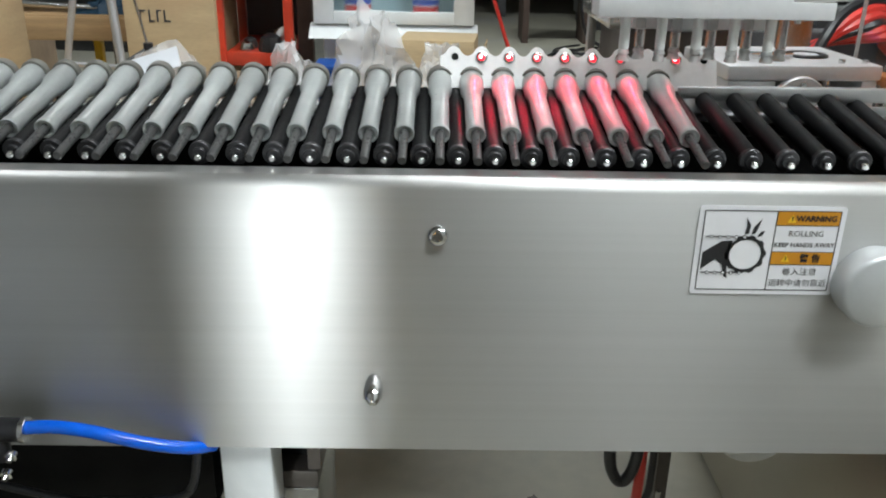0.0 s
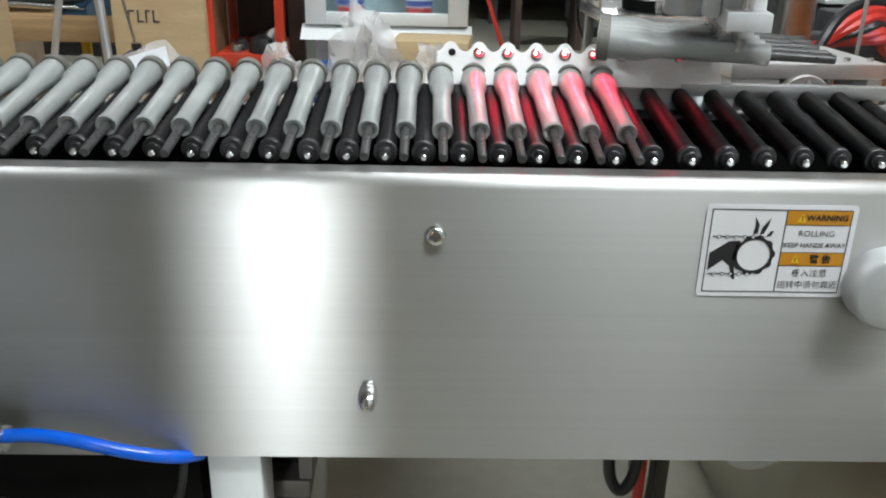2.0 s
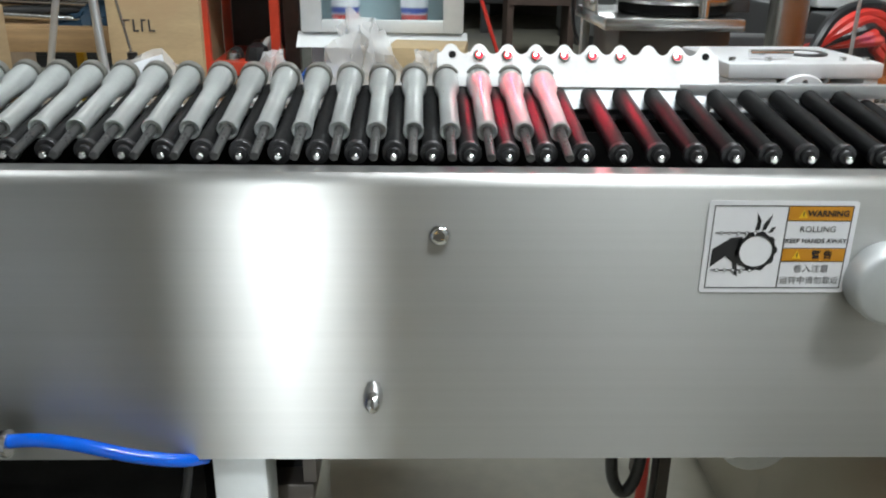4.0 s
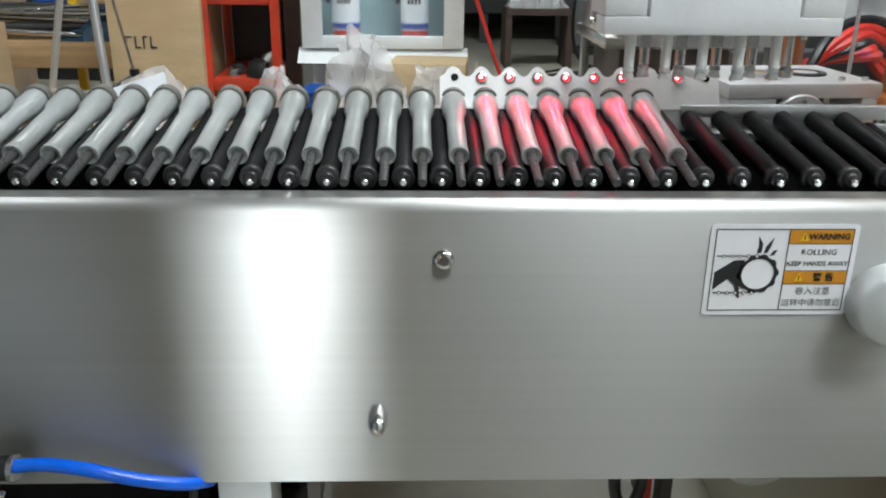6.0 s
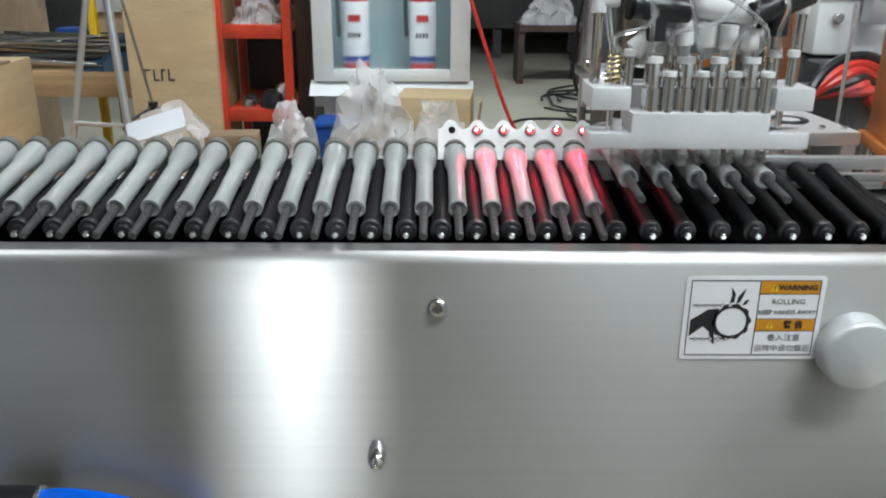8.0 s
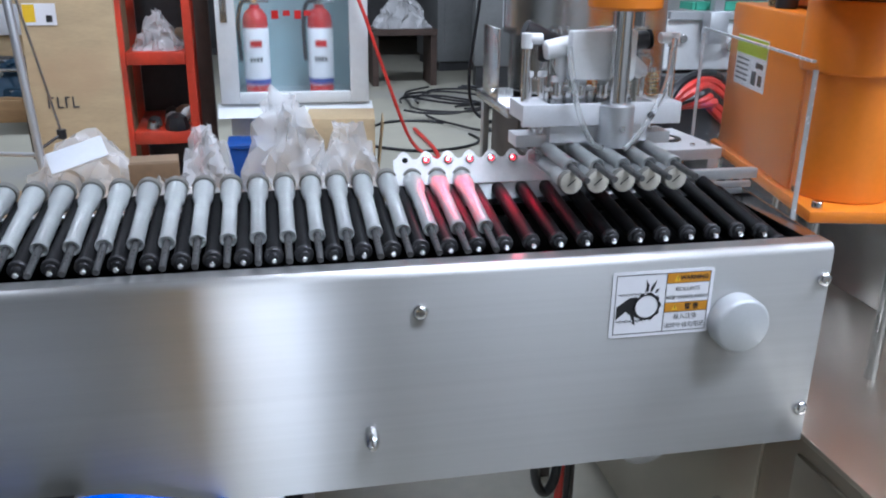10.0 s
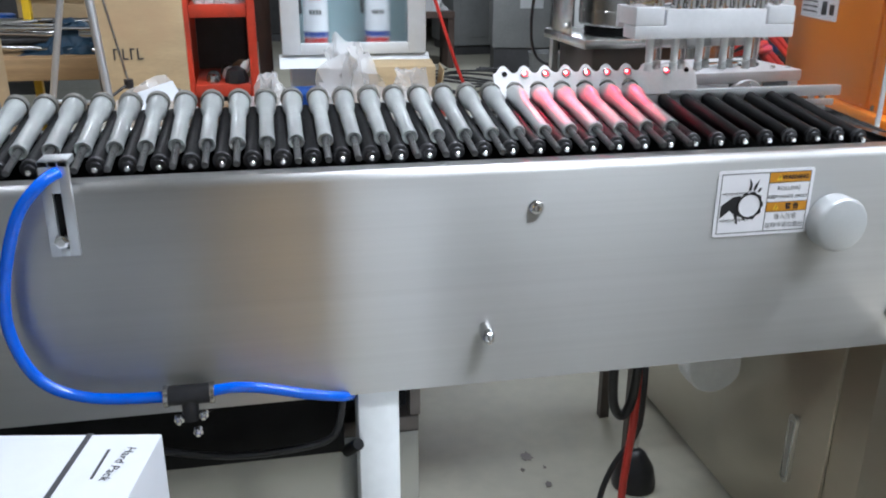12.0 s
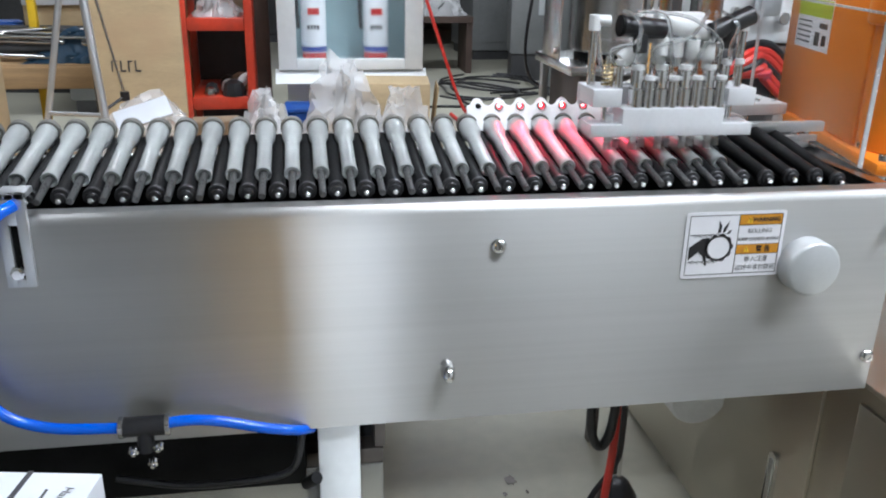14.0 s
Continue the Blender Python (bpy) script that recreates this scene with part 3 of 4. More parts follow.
gb = thing("rotary_table", "silver cast gearbox with a round black seal", "gearbox", pose(.205, .415, .919, 0, 0, 4))
part("top", bm_box(-.092, .125, -.09, .085, .045, .066, .004), ALU, gb)
part("body", bm_box(-.088, -.02, -.085, .08, -.01, .0445, .003), ALU, gb)
part("inner_body", bm_box(-.0195, .0995, .0, .05, -.005, .0445, .002), GREYBOX, gb)
part("rib", bm_box(.10, .123, -.085, .08, -.01, .0445, .003), ALU, gb)
part("seal", bm_lathe([(.020, .0662), (.030, .0662), (.031, .068), (.029, .0695), (.021, .0695), (.020, .068)], 32, pose(.055, -.005, 0)), BLACK, gb)
part("hub", bm_cyl(.019, .0662, .0685, 28, pose(.055, -.005, 0)), ALU, gb)
part("pulley", bm_lathe([(0, 0), (.038, 0), (.040, .003), (.040, .010), (.038, .013), (.012, .013), (.012, .018), (0, .018)], 36, pose(.012, -.082, .012, 90, 0, 0)), ALU, gb)
for ba in (20, 90, 160):
    part("pulley_bolt", bm_cyl(.004, 0, .004, 8, pose(.012 + .03 * math.cos(radians(ba)), -.0952, .012 + .03 * math.sin(radians(ba)), 90, 0, 0)), CHROME, gb)
for bx in (-.08, -.03, .075, .108):
    part("bolt", bm_cyl(.005, .066, .071, 6, pose(bx, -.07, 0)), CHROME, gb)
for bx in (-.012, .03, .068):
    part("guide_pin", bm_cyl(.007, -.01, .0445, 12, pose(bx, -.05, 0)), CHROME, gb)
part("clamp_screw", bm_cyl(.0055, -.03, .03, 10, pose(-.02, -.055, .074) @ ALONG_X), CHROME, gb)
part("bracket", bm_box(-.13, .14, -.02, .05, -.33, -.0105, .002), STEEL, gb)

# under the conveyor
uc = thing("steel_cabinet", "stainless steel cabinet under the conveyor", "cabinet")
part("body", bm_box(-1.55, -.415, .085, .25, .0, .474, .003), STEEL, uc)
part("body_top", bm_box(-.534, -.415, .085, .25, .4745, .5, .002), DULL, uc)
# black blocks fill the gap below the panel to paint its shade
part("top_unit", bm_box(-1.5, -.535, .045, .245, .475, .592, .002), RUBBER, uc, "black block painted as the shaded gap under the panel")
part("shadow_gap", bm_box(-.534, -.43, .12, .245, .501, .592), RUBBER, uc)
part("post", bm_box(-.428, -.412, .09, .24, .5, .597), DULL, uc)
gc = thing("machine_cabinet", "polished brownish stainless cabinet carrying the robot", "cabinet")
part("top", bm_box(.342, 1.6, -.75, 1.0, .592, .602, .002), POLISHED, gc)
part("body", bm_box(.352, 1.58, -.73, .98, .02, .5915, .002), POLISHED, gc)
part("door", bm_box(.3445, .3515, .105, .50, .05, .56, .001), POLISHED, gc, "door with recessed handle")
part("door", bm_box(.3445, .3515, -.55, .015, .05, .56, .001), POLISHED, gc)
hd = rounded(.024, .15, .011)
part("handle", bm_prism(hd, .008, "x", .3355), CHROME, gc, "recessed steel handle", m=pose(0, .20, .27))
part("handle_recess", bm_prism(rounded(.012, .125, .0055), .0012, "x", .3345), SATIN, gc, m=pose(0, .20, .27))
part("foot", bm_box(.40, 1.5, -.7, .95, .0, .0195), DARK, gc)
# added disc with backing that stands in for the knob's reflection in the cabinet
COVER_X, COVER_Y, COVER_Z = .288, .44, .346
mc = thing("motor_cover", "white round disc standing in for a reflection below the conveyor", "motor", pose(COVER_X, COVER_Y, COVER_Z))
part("cover", bm_lathe([(0, 0), (.064, 0), (.066, .002), (.066, .044), (.062, .049), (.056, .05), (0, .05)], 36, pose(0, .02, 0, 90, 0, 0)), WHITE, mc)
part("motor", bm_cyl(.05, .0, .04, 24, pose(0, .0215, 0) @ ALONG_Y), ALU_SATIN, mc)
part("bracket", bm_box(-.03, .02, .03, .05, .0, .36), STEEL, mc)

cart = thing("side_table", "small steel side table in front of the conveyor", "table", pose(-.9, -.42, 0, 0, 0, -9))
part("tabletop", bm_box(-.22, .24, -.2, .24, .48, .5, .003), STEEL, cart)
for ax in (-.2, .22):
    for ay in (-.18, .22):
        part("leg", bm_box(ax - .012, ax + .012, ay - .012, ay + .012, 0, .4795), STEEL, cart)
ct = thing("white_carton", "white cardboard carton with a dark band and printed side", "carton", pose(-.745, -.228, .501, 0, 0, -10))
part("box", bm_box(-.27, 0, -.24, 0, 0, .203, .002), CARTON, ct)
part("band", bm_box(-.079, -.073, -.2405, .0006, .2025, .2037), INKGREY, ct)
lettering("wording", "Hard Pack", .014, INKGREY, ct, pose(-.028, -.055, .2038, 0, 0, -100))
part("print_line", bm_box(-.047, -.044, -.08, -.03, .2033, .2036), INKGREY, ct)
part("print_line", bm_box(.0003, .0006, -.09, -.06, .15, .156), INKGREY, ct)
part("print_line", bm_box(.0003, .0006, -.12, -.1, .15, .153), INKGREY, ct)

# hoses and cables under the machine
def cable(name, pts, r, mat, label, category="cable"):
    ob = thing(name, label, category)
    part("tube", bm_tube(pts, r, 10), mat, ob)
    return ob


cable("red_air_hose", [(.065, .34, .62), (.078, .35, .42), (.079, .35, .28), (.073, .35, .19), (.065, .345, .08), (.06, .31, .011), (.02, .2, .010)], .0085, REDHOSE, "red air hose hanging under the conveyor", "hose")
cable("black_cable", [(.022, .34, .60), (.022, .34, .37), (.034, .34, .305), (.055, .34, .30), (.070, .34, .37), (.072, .33, .60)], .010, BLACK, "black cable loop under the conveyor")
cable("black_cable", [(.10, .37, .60), (.105, .37, .30), (.095, .37, .225), (.045, .36, .155), (.012, .34, .085), (-.01, .28, .011), (-.05, .15, .010)], .0065, BLACK, "black cable running down to the floor")
gl = thing("cable_gland", "black rubber cable gland with a steel stem", "gland", pose(.165, .50, .0))
part("cone", bm_lathe([(0, 0), (.05, 0), (.052, .012), (.044, .05), (.024, .085), (.012, .095), (0, .096)], 24), BLACK, gl)
part("stem", bm_cyl(.005, .096, .15, 10), CHROME, gl)

for ox, oy, os_, seed in ((-.049, .651, .015, 3), (-.032, .532, .010, 7), (-.075, .60, .006, 9), (-.02, .60, .005, 12)):
    sr_ = random.Random(seed)
    ring = [(os_ * sr_.uniform(.55, 1.15) * math.cos(a), 1.5 * os_ * sr_.uniform(.55, 1.15) * math.sin(a)) for a in np.linspace(0, 2 * math.pi, 15)[:-1]]
    solid("oil_stain", bm_prism([(float(u), float(v)) for u, v in ring], .0012, "z", .0005), DULL, "small dark oil stain on the floor", "stain", pose(ox, oy, 0), group="oil stains")

# ---------------------------------------------------------------- the robot
BASE = Vector((.525, .262))
L1, L2 = .30, .30
rb = thing("orange_robot", "orange painted robot base on steel posts", "robot", pose(BASE.x, BASE.y, 0, 0, 0, -12))
part("base_plate", bm_box(-.097, .088, -.12, .44, .893, .915, .006), ORANGE, rb)
part("column", bm_lathe([(0, .9155), (.080, .9155), (.082, .918), (.083, 1.125), (0, 1.125)], 48), ORANGE, rb)
part("collar", bm_lathe([(0, 1.1255), (.092, 1.1255), (.095, 1.129), (.095, 1.235), (.092, 1.24), (0, 1.24)], 48), ORANGE, rb)
part("rear_block", bm_box(-.088, .075, .01, .41, .9155, 1.212, .006), ORANGE, rb)
part("hood", bm_box(-.035, .065, .10, .32, 1.2125, 1.36, .02), ORANGE, rb)
part("plug", bm_cyl(.02, 1.2125, 1.262, 16, pose(-.06, .20, 0)), BLACK, rb)
part("conduit", bm_cyl(.012, 1.2125, 1.40, 14, pose(-.062, .255, 0)), BRASS, rb, "upright amber conduit")
part("bearing", bm_cyl(.084, 1.2405, 1.255, 40), DARK, rb)
for px, py in ((-.078, -.10), (.068, -.10), (-.078, .425), (.068, .425), (-.075, -.005)):
    part("post", bm_cyl(.011, .602, .8925, 14, pose(px, py, 0)), CHROME, rb)
    part("bolt", bm_lathe([(0, .9155), (.009, .9155), (.009, .925), (.007, .927), (0, .927)], 12, pose(px, py, 0)), CHROME, rb)
st = part("info_label", bm_box(-.0892, -.0882, .18, .355, 1.055, 1.153), STICKER, rb, "white and green robot information label")
part("green_band", bm_box(-.0898, -.0893, .182, .353, 1.118, 1.151), STGREEN, st)
for i in range(5):
    part("print_line", bm_box(-.0898, -.0893, .275, .345, 1.066 + i * .010, 1.069 + i * .010), INKGREY, st)
part("pictogram", bm_box(-.0898, -.0893, .195, .215, 1.066, 1.086), INK, st)
part("pictogram", bm_box(-.0898, -.0893, .228, .252, 1.064, 1.090), INK, st)
part("print_line", bm_box(-.0898, -.0893, .195, .235, 1.098, 1.108), INKGREY, st)

ac = thing("acrylic_guard", "clear acrylic guard sheet with rounded corners", "guard", pose(.394, .190, 0, 0, 0, 78))
part("sheet", bm_prism([(u + .31, v + 1.005) for u, v in rounded(.62, .29, .012)], .005, "y", -.0025), ACRYL, ac)
part("edge", bm_box(-.001, .0035, -.0034, .0034, .872, 1.138), ACEDGE, ac, "bright cut edge")
part("edge", bm_box(.012, .608, -.0032, .0032, 1.1475, 1.1515), ACEDGE, ac)
part("edge", bm_box(.6165, .621, -.0032, .0032, .872, 1.138), ACEDGE, ac)
part("foot", bm_box(.1, .38, -.006, .006, .6025, .8595), ACRYL, ac)

arm1 = thing("swinging_boom", "orange inner arm of the robot", "robot arm")
part("housing", bm_prism([(L1 / 2 + u, v) for u, v in rounded(L1 + .19, .19, .094, 10)], .10, "z", 1.256, .008), ORANGE, arm1)
arm2 = thing("swinging_quill_boom", "orange outer arm of the robot with quill housing", "robot arm")
part("housing", bm_prism([(L2 / 2 + u, v) for u, v in rounded(L2 + .14, .14, .069, 10)], .11, "z", 1.362, .01), ORANGE, arm2)
part("quill_housing", bm_cyl(.052, 1.232, 1.3615, 36, pose(L2, 0, 0), c=.004), ORANGE, arm2)
part("elbow", bm_cyl(.06, 1.3565, 1.3615, 32), DARK, arm2)

# gripper head on the quill; its own z starts at the lower face of the plate
head = thing("gripper_head", "aluminium vacuum gripper head with chrome cylinders and tubes", "gripper")
HX = .02
front_plate = part("front_plate", bm_prism([(HX + u, v) for u, v in ((-.123, 0), (.123, 0), (.123, .018), (.077, .018), (.077, .040), (-.077, .040), (-.077, .018), (-.123, .018))], .043, "y", -.072, .0012), ALU, head, "wide anodised aluminium front plate")
part("back_block", bm_box(HX - .077, HX + .077, -.0275, -.012, .008, .0648, .0015), ALU, head)
part("end_block", bm_box(HX - .123, HX - .080, -.0715, -.010, .043, .068, .0015), ALU, head)
part("end_block", bm_box(HX + .080, HX + .123, -.0715, -.010, .043, .068, .0015), ALU, head)
part("rear_plate", bm_box(HX - .123, HX + .123, -.0095, .0, .036, .068, .0015), ALU, head)
part("collar", bm_lathe([(0, .005), (.024, .005), (.026, .007), (.026, .066), (.024, .068), (0, .068)], 36), ALU_SATIN, head)
part("collar_screw", bm_cyl(.0045, 0, .003, 10, pose(0, .0255, .035) @ ALONG_Y), CHROME, head)
part("quill", bm_lathe([(0, .0682), (.0135, .0682), (.0135, .40), (0, .40)], 24), CHROME, head, "polished splined shaft")
for rz in range(4):
    part("spline", bm_box(-.0015, .0015, .0130, .0143, .07, .40), CHROME, head, m=pose(0, 0, 0, 0, 0, 45 + 90 * rz))
for i in range(5):
    gx = HX + (i - 2) * PITCH
    for ox, oy in ((-.012, -.052), (.008, -.036)):
        noz = part("nozzle", bm_lathe([(0, -.010), (.0052, -.010), (.0056, -.008), (.0056, .03), (0, .03)], 14, pose(gx + ox, oy, 0)), WHITE if ox < 0 else CLEAR, head)
        part("cup", bm_lathe([(.0035, -.022), (.0066, -.0225), (.0068, -.021), (.005, -.0155), (.0066, -.0145), (.005, -.0105), (.003, -.0105)], 14, pose(gx + ox, oy, 0)), FROST, noz, "clear suction cup")
for i in range(4):
    gx = HX - .054 + i * .036
    cyl_ = part("cylinder", bm_lathe([(0, .0402), (.0115, .0402), (.0115, .066), (.0095, .068), (.0095, .092), (.0088, .093), (0, .093)], 22, pose(gx, -.055, 0)), CHROME, head)
    part("cap", bm_cyl(.0098, .0932, .1, 16, pose(gx, -.055, 0)), WHITE, cyl_)
    cyl_ = part("cylinder", bm_lathe([(0, .0402), (.0075, .0402), (.0075, .078), (.006, .079), (0, .079)], 18, pose(gx + .017, -.062, 0)), CHROME, head)
    part("cap", bm_cyl(.0078, .0792, .085, 14, pose(gx + .017, -.062, 0)), WHITE, cyl_)
    part("pin", bm_cyl(.003, .085, .13, 8, pose(gx + .017, -.05, 0)), CHROME, head)
for sx in (-.114, .112):
    part("guide_post", bm_cyl(.006, .068, .152, 16, pose(HX + sx, -.03, 0)), CHROME, head)
    part("elbow_fitting", bm_cyl(.0085, .1445, .166, 16, pose(HX + sx, -.03, 0)), WHITE, head)
    part("elbow_fitting", bm_cyl(.008, -.002, .022, 14, pose(HX + sx, -.03, .158) @ (ALONG_X if sx < 0 else pose(0, 0, 0, 0, -90, 0))), WHITE, head)
    part("tie_rod", bm_cyl(.004, .018, .0428, 10, pose(HX + sx * .85, -.048, 0)), CHROME, head)
spring = [(.0078 * math.cos(u * 1.05), .0078 * math.sin(u * 1.05), .070 + .0009 * u) for u in range(0, 40)]
part("spring", bm_tube([(HX - .098 + a, -.054 + b, c) for a, b, c in spring], .0016, 6, smooth_steps=2), BRASS, head, "brass coil spring")
part("spring_pin", bm_cyl(.0045, .068, .112, 12, pose(HX - .098, -.054, 0)), CHROME, head)
for sx in (-.082, .078, .098):
    part("small_post", bm_cyl(.0055, .068, .10, 12, pose(HX + sx, -.058, 0)), CHROME, head)
    part("post_cap", bm_cyl(.0068, .1005, .108, 12, pose(HX + sx, -.058, 0)), WHITE, head)
man = part("manifold", bm_cyl(.0145, -.058, .058, 24, pose(HX + .025, -.045, .150, 0, 10, 0) @ ALONG_X, c=.003), WHITE, head, "white air manifold")
for i in range(4):
    valve = part("valve", bm_cyl(.010, .112, .138, 16, pose(HX - .022 + i * .024, -.052, -.002 * i)), WHITE, head)
    part("port", bm_cyl(.0075, .100, .1118, 12, pose(HX - .022 + i * .024, -.052, -.002 * i)), FROST, valve)
part("valve", bm_cyl(.012, -.02, .02, 16, pose(HX - .062, -.05, .118, 0, 50, 0)), WHITE, head)
part("valve_block", bm_box(HX - .05, HX + .05, -.035, -.012, .10, .17, .004), WHITE, head)
for cx, cz, ry in ((-.052, .151, 94), (.080, .157, 66)):
    tee = part("tee_fitting", bm_cyl(.0140, -.032, .032, 18, pose(HX + cx, -.056, cz, 0, ry, 0), c=.002), BLACK, head, "black tee fitting")
    part("stem", bm_cyl(.0110, 0, .026, 14, pose(HX + cx - .004, -.058, cz - .034)), BLACK, tee)
    part("ring", bm_cyl(.0150, -.036, -.031, 18, pose(HX + cx, -.056, cz, 0, ry, 0)), DARK, tee)
rs = random.Random(4)
for i in range(7):
    ax = HX - .09 + i * .029
    bx_ = HX + rs.uniform(-.09, .09)
    part("air_tube", bm_tube([(ax, -.058, .10), (ax + rs.uniform(-.015, .015), -.075, .125 + rs.uniform(-.01, .01)), ((ax + bx_) / 2, -.08, .15 + rs.uniform(-.02, .02)), (bx_, -.045, .172)], .0026, 8), CLEAR, head, "clear air tube")
part("air_tube", bm_tube([(HX - .10, .002, .16), (HX - .085, .02, .10), (HX - .06, .027, .05), (HX - .03, .03, .012), (HX - .022, .029, .006)], .004, 8), CLEAR, head, "clear air tube")
part("air_tube", bm_tube([(HX + .06, .002, .15), (HX + .05, .022, .07), (HX + .028, .028, .02), (HX + .01, .03, .01)], .004, 8), CLEAR, head, "clear air tube")
part("cable_tie", bm_cyl(.0055, -.003, .003, 10, pose(HX - .062, .0265, .054, 60, 30, 0)), BLACK, head)

# ---------------------------------------------------------------- behind the conveyor: steel vessel and post
vs = thing("steel_vessel", "stainless steel cylindrical bowl feeder drive", "vessel", pose(.148, .70, 0))
part("body", bm_lathe([(0, 1.035), (.100, 1.035), (.104, 1.040), (.104, 1.145), (.103, 1.146), (.103, 1.149), (.117, 1.150), (.117, 1.42), (0, 1.42)], 56), STEEL, vs)
part("ring", bm_lathe([(.1035, 1.062), (.1055, 1.063), (.1055, 1.066), (.1035, 1.067)], 56), CHROME, vs)
part("base_disc", bm_cyl(.092, 1.018, 1.0345, 36), DARK, vs)
part("motor_side", bm_box(.085, .128, -.02, .06, 1.0175, 1.149, .004), DARKMACH, vs)
part("knuckle", bm_cyl(.009, 1.0175, 1.045, 12, pose(.02, -.106, 0)), CHROME, vs)
sv = thing("vessel_stand", "dull steel stand with a folded top plate", "stand", pose(.125, .70, 0))
part("top_plate", bm_box(-.118, .108, -.125, .14, .997, 1.017, .003), STEEL, sv)
part("body", bm_box(-.085, .10, -.085, .12, .72, .9965, .003), DULL, sv)
for py in (-.07, .10):
    part("leg", bm_box(.07, .095, py - .012, py + .012, 0, .7195), DULL, sv)
part("corner_post", bm_box(-.113, -.099, .09, .11, .72, .9965, .001), SATIN, sv)
part("flag", bm_box(-.116, -.112, -.03, .09, 1.0175, 1.16, .001), STEEL, sv)
part("flag_bolt", bm_cyl(.007, 0, .008, 12, pose(-.1165, -.015, 1.035, 0, -90, 0)), CHROME, sv)
cable("black_cable", [(.075, 1.05, 1.4), (.06, 1.04, 1.2), (.035, 1.03, 1.02), (.05, 1.03, .93), (.10, 1.02, .90)], .004, BLACK, "black cable hanging behind the vessel")
pp = solid("steel_post", bm_box(.405, .462, .86, .92, 0, 2.0, .003), STEEL, "square stainless steel post", "post")

wm = thing("white_machine", "white machine housing with a green belt", "machine")
part("housing", bm_box(.70, 1.06, 1.35, 1.7, .975, 1.125, .01), PAINT, wm)
part("gauge", bm_cyl(.012, 0, .02, 14, pose(.75, 1.35, 1.07, 90, 0, 0)), STEEL, wm)
part("clamp", bm_box(.80, .86, 1.28, 1.3295, 1.06, 1.15, .004), ALU_SATIN, wm)
part("stanchion", bm_box(.815, .845, 1.29, 1.32, 1.1505, 1.6, .002), ALU_SATIN, wm)
part("base", bm_box(.66, 1.9, 1.4, 1.9, 0, .974, .01), DARKMACH, wm)
part("rear_unit", bm_box(1.1, 1.9, 1.45, 1.9, .975, 1.5, .01), GREYBOX, wm)
part("belt", bm_box(.78, 1.06, 1.36, 1.44, 1.150, 1.170), GREENBELT, wm, "green conveyor belt")
for i in range(6):
    part("belt_link", bm_box(.79 + i * .045, .822 + i * .045, 1.352, 1.3595, 1.148, 1.173), GREENBELT, wm)
part("rail", bm_box(.70, 1.06, 1.33, 1.349, 1.1255, 1.147), ALU_SATIN, wm)
part("lower_unit", bm_box(.68, .95, 1.25, 1.345, .72, .97, .01), DARKMACH, wm)
for i in range(2):
    part("knob", bm_cyl(.018, 0, .03, 14, pose(.90 + .1 * i, 1.349, 1.05, 90, 0, 0)), CHROME, wm)
rr_ = thing("red_hose_bundle", "bundle of red hoses looping beside the robot", "hose")
for i in range(6):
    o = .018 * i
    part("hose", bm_tube([(.50, 1.05 + o, .74 - o), (.54, 1.02 + o, .88), (.61 + o, 1.05, .985 - o * .6), (.73, 1.1, 1.0 - o), (.82, 1.12, .93 - o)], .012, 8), REDHOSE if i % 3 else BLACK, rr_)
part("rack", bm_box(.40, .9, 1.12, 1.2, 0, .93, .005), DARKMACH, rr_)
cable("blue_cable", [(.80, .9, .95), (1.0, .7, .93), (1.2, .55, .90)], .012, BLUE, "blue hose beside the robot", "hose")

# ---------------------------------------------------------------- fire cabinet
fc = thing("fire_cabinet", "white fire extinguisher cabinet with a glazed door", "cabinet", pose(-.378, 1.36, 0, 0, 0, 0))
part("back", bm_box(-.2, .2, .19, .20, .885, 1.62), CABBACK, fc)
part("side", bm_box(-.2, -.188, 0, .19, .885, 1.62), PAINT, fc)
part("side", bm_box(.188, .2, 0, .19, .885, 1.62), PAINT, fc)
part("floor_panel", bm_box(-.188, .188, 0, .19, .885, .905), PAINT, fc)
part("roof", bm_box(-.2, .2, 0, .19, 1.6, 1.62), PAINT, fc)
dr = part("door", bm_box(-.2, -.15, -.02, -.001, .905, 1.6, .002), PAINT, fc, "white door frame with glass")
part("frame", bm_box(.15, .2, -.02, -.001, .905, 1.6, .002), PAINT, dr)
part("frame", bm_box(-.15, .15, -.02, -.001, .905, .935, .002), PAINT, dr)
pane = part("pane", bm_box(-.15, .15, -.012, -.009, .935, 1.6), GLASS, dr)
pane.visible_shadow = False
part("lock", bm_box(-.187, -.170, -.0225, -.0205, 1.12, 1.20, .002), STEEL, dr)
for i, dx in enumerate((-.055, -.025, .005, .03)):
    part("red_print", bm_box(dx, dx + .018, -.0128, -.0122, 1.128 + .008 * (i % 2), 1.15), EXTRED, dr)
part("sill", bm_prism([(-.05, .872), (.0, .905), (.0, .872)], .42, "x", -.21), PAINT, fc)
part("pedestal", bm_box(-.18, .18, .01, .19, .0, .884, .004), PAINT, fc)


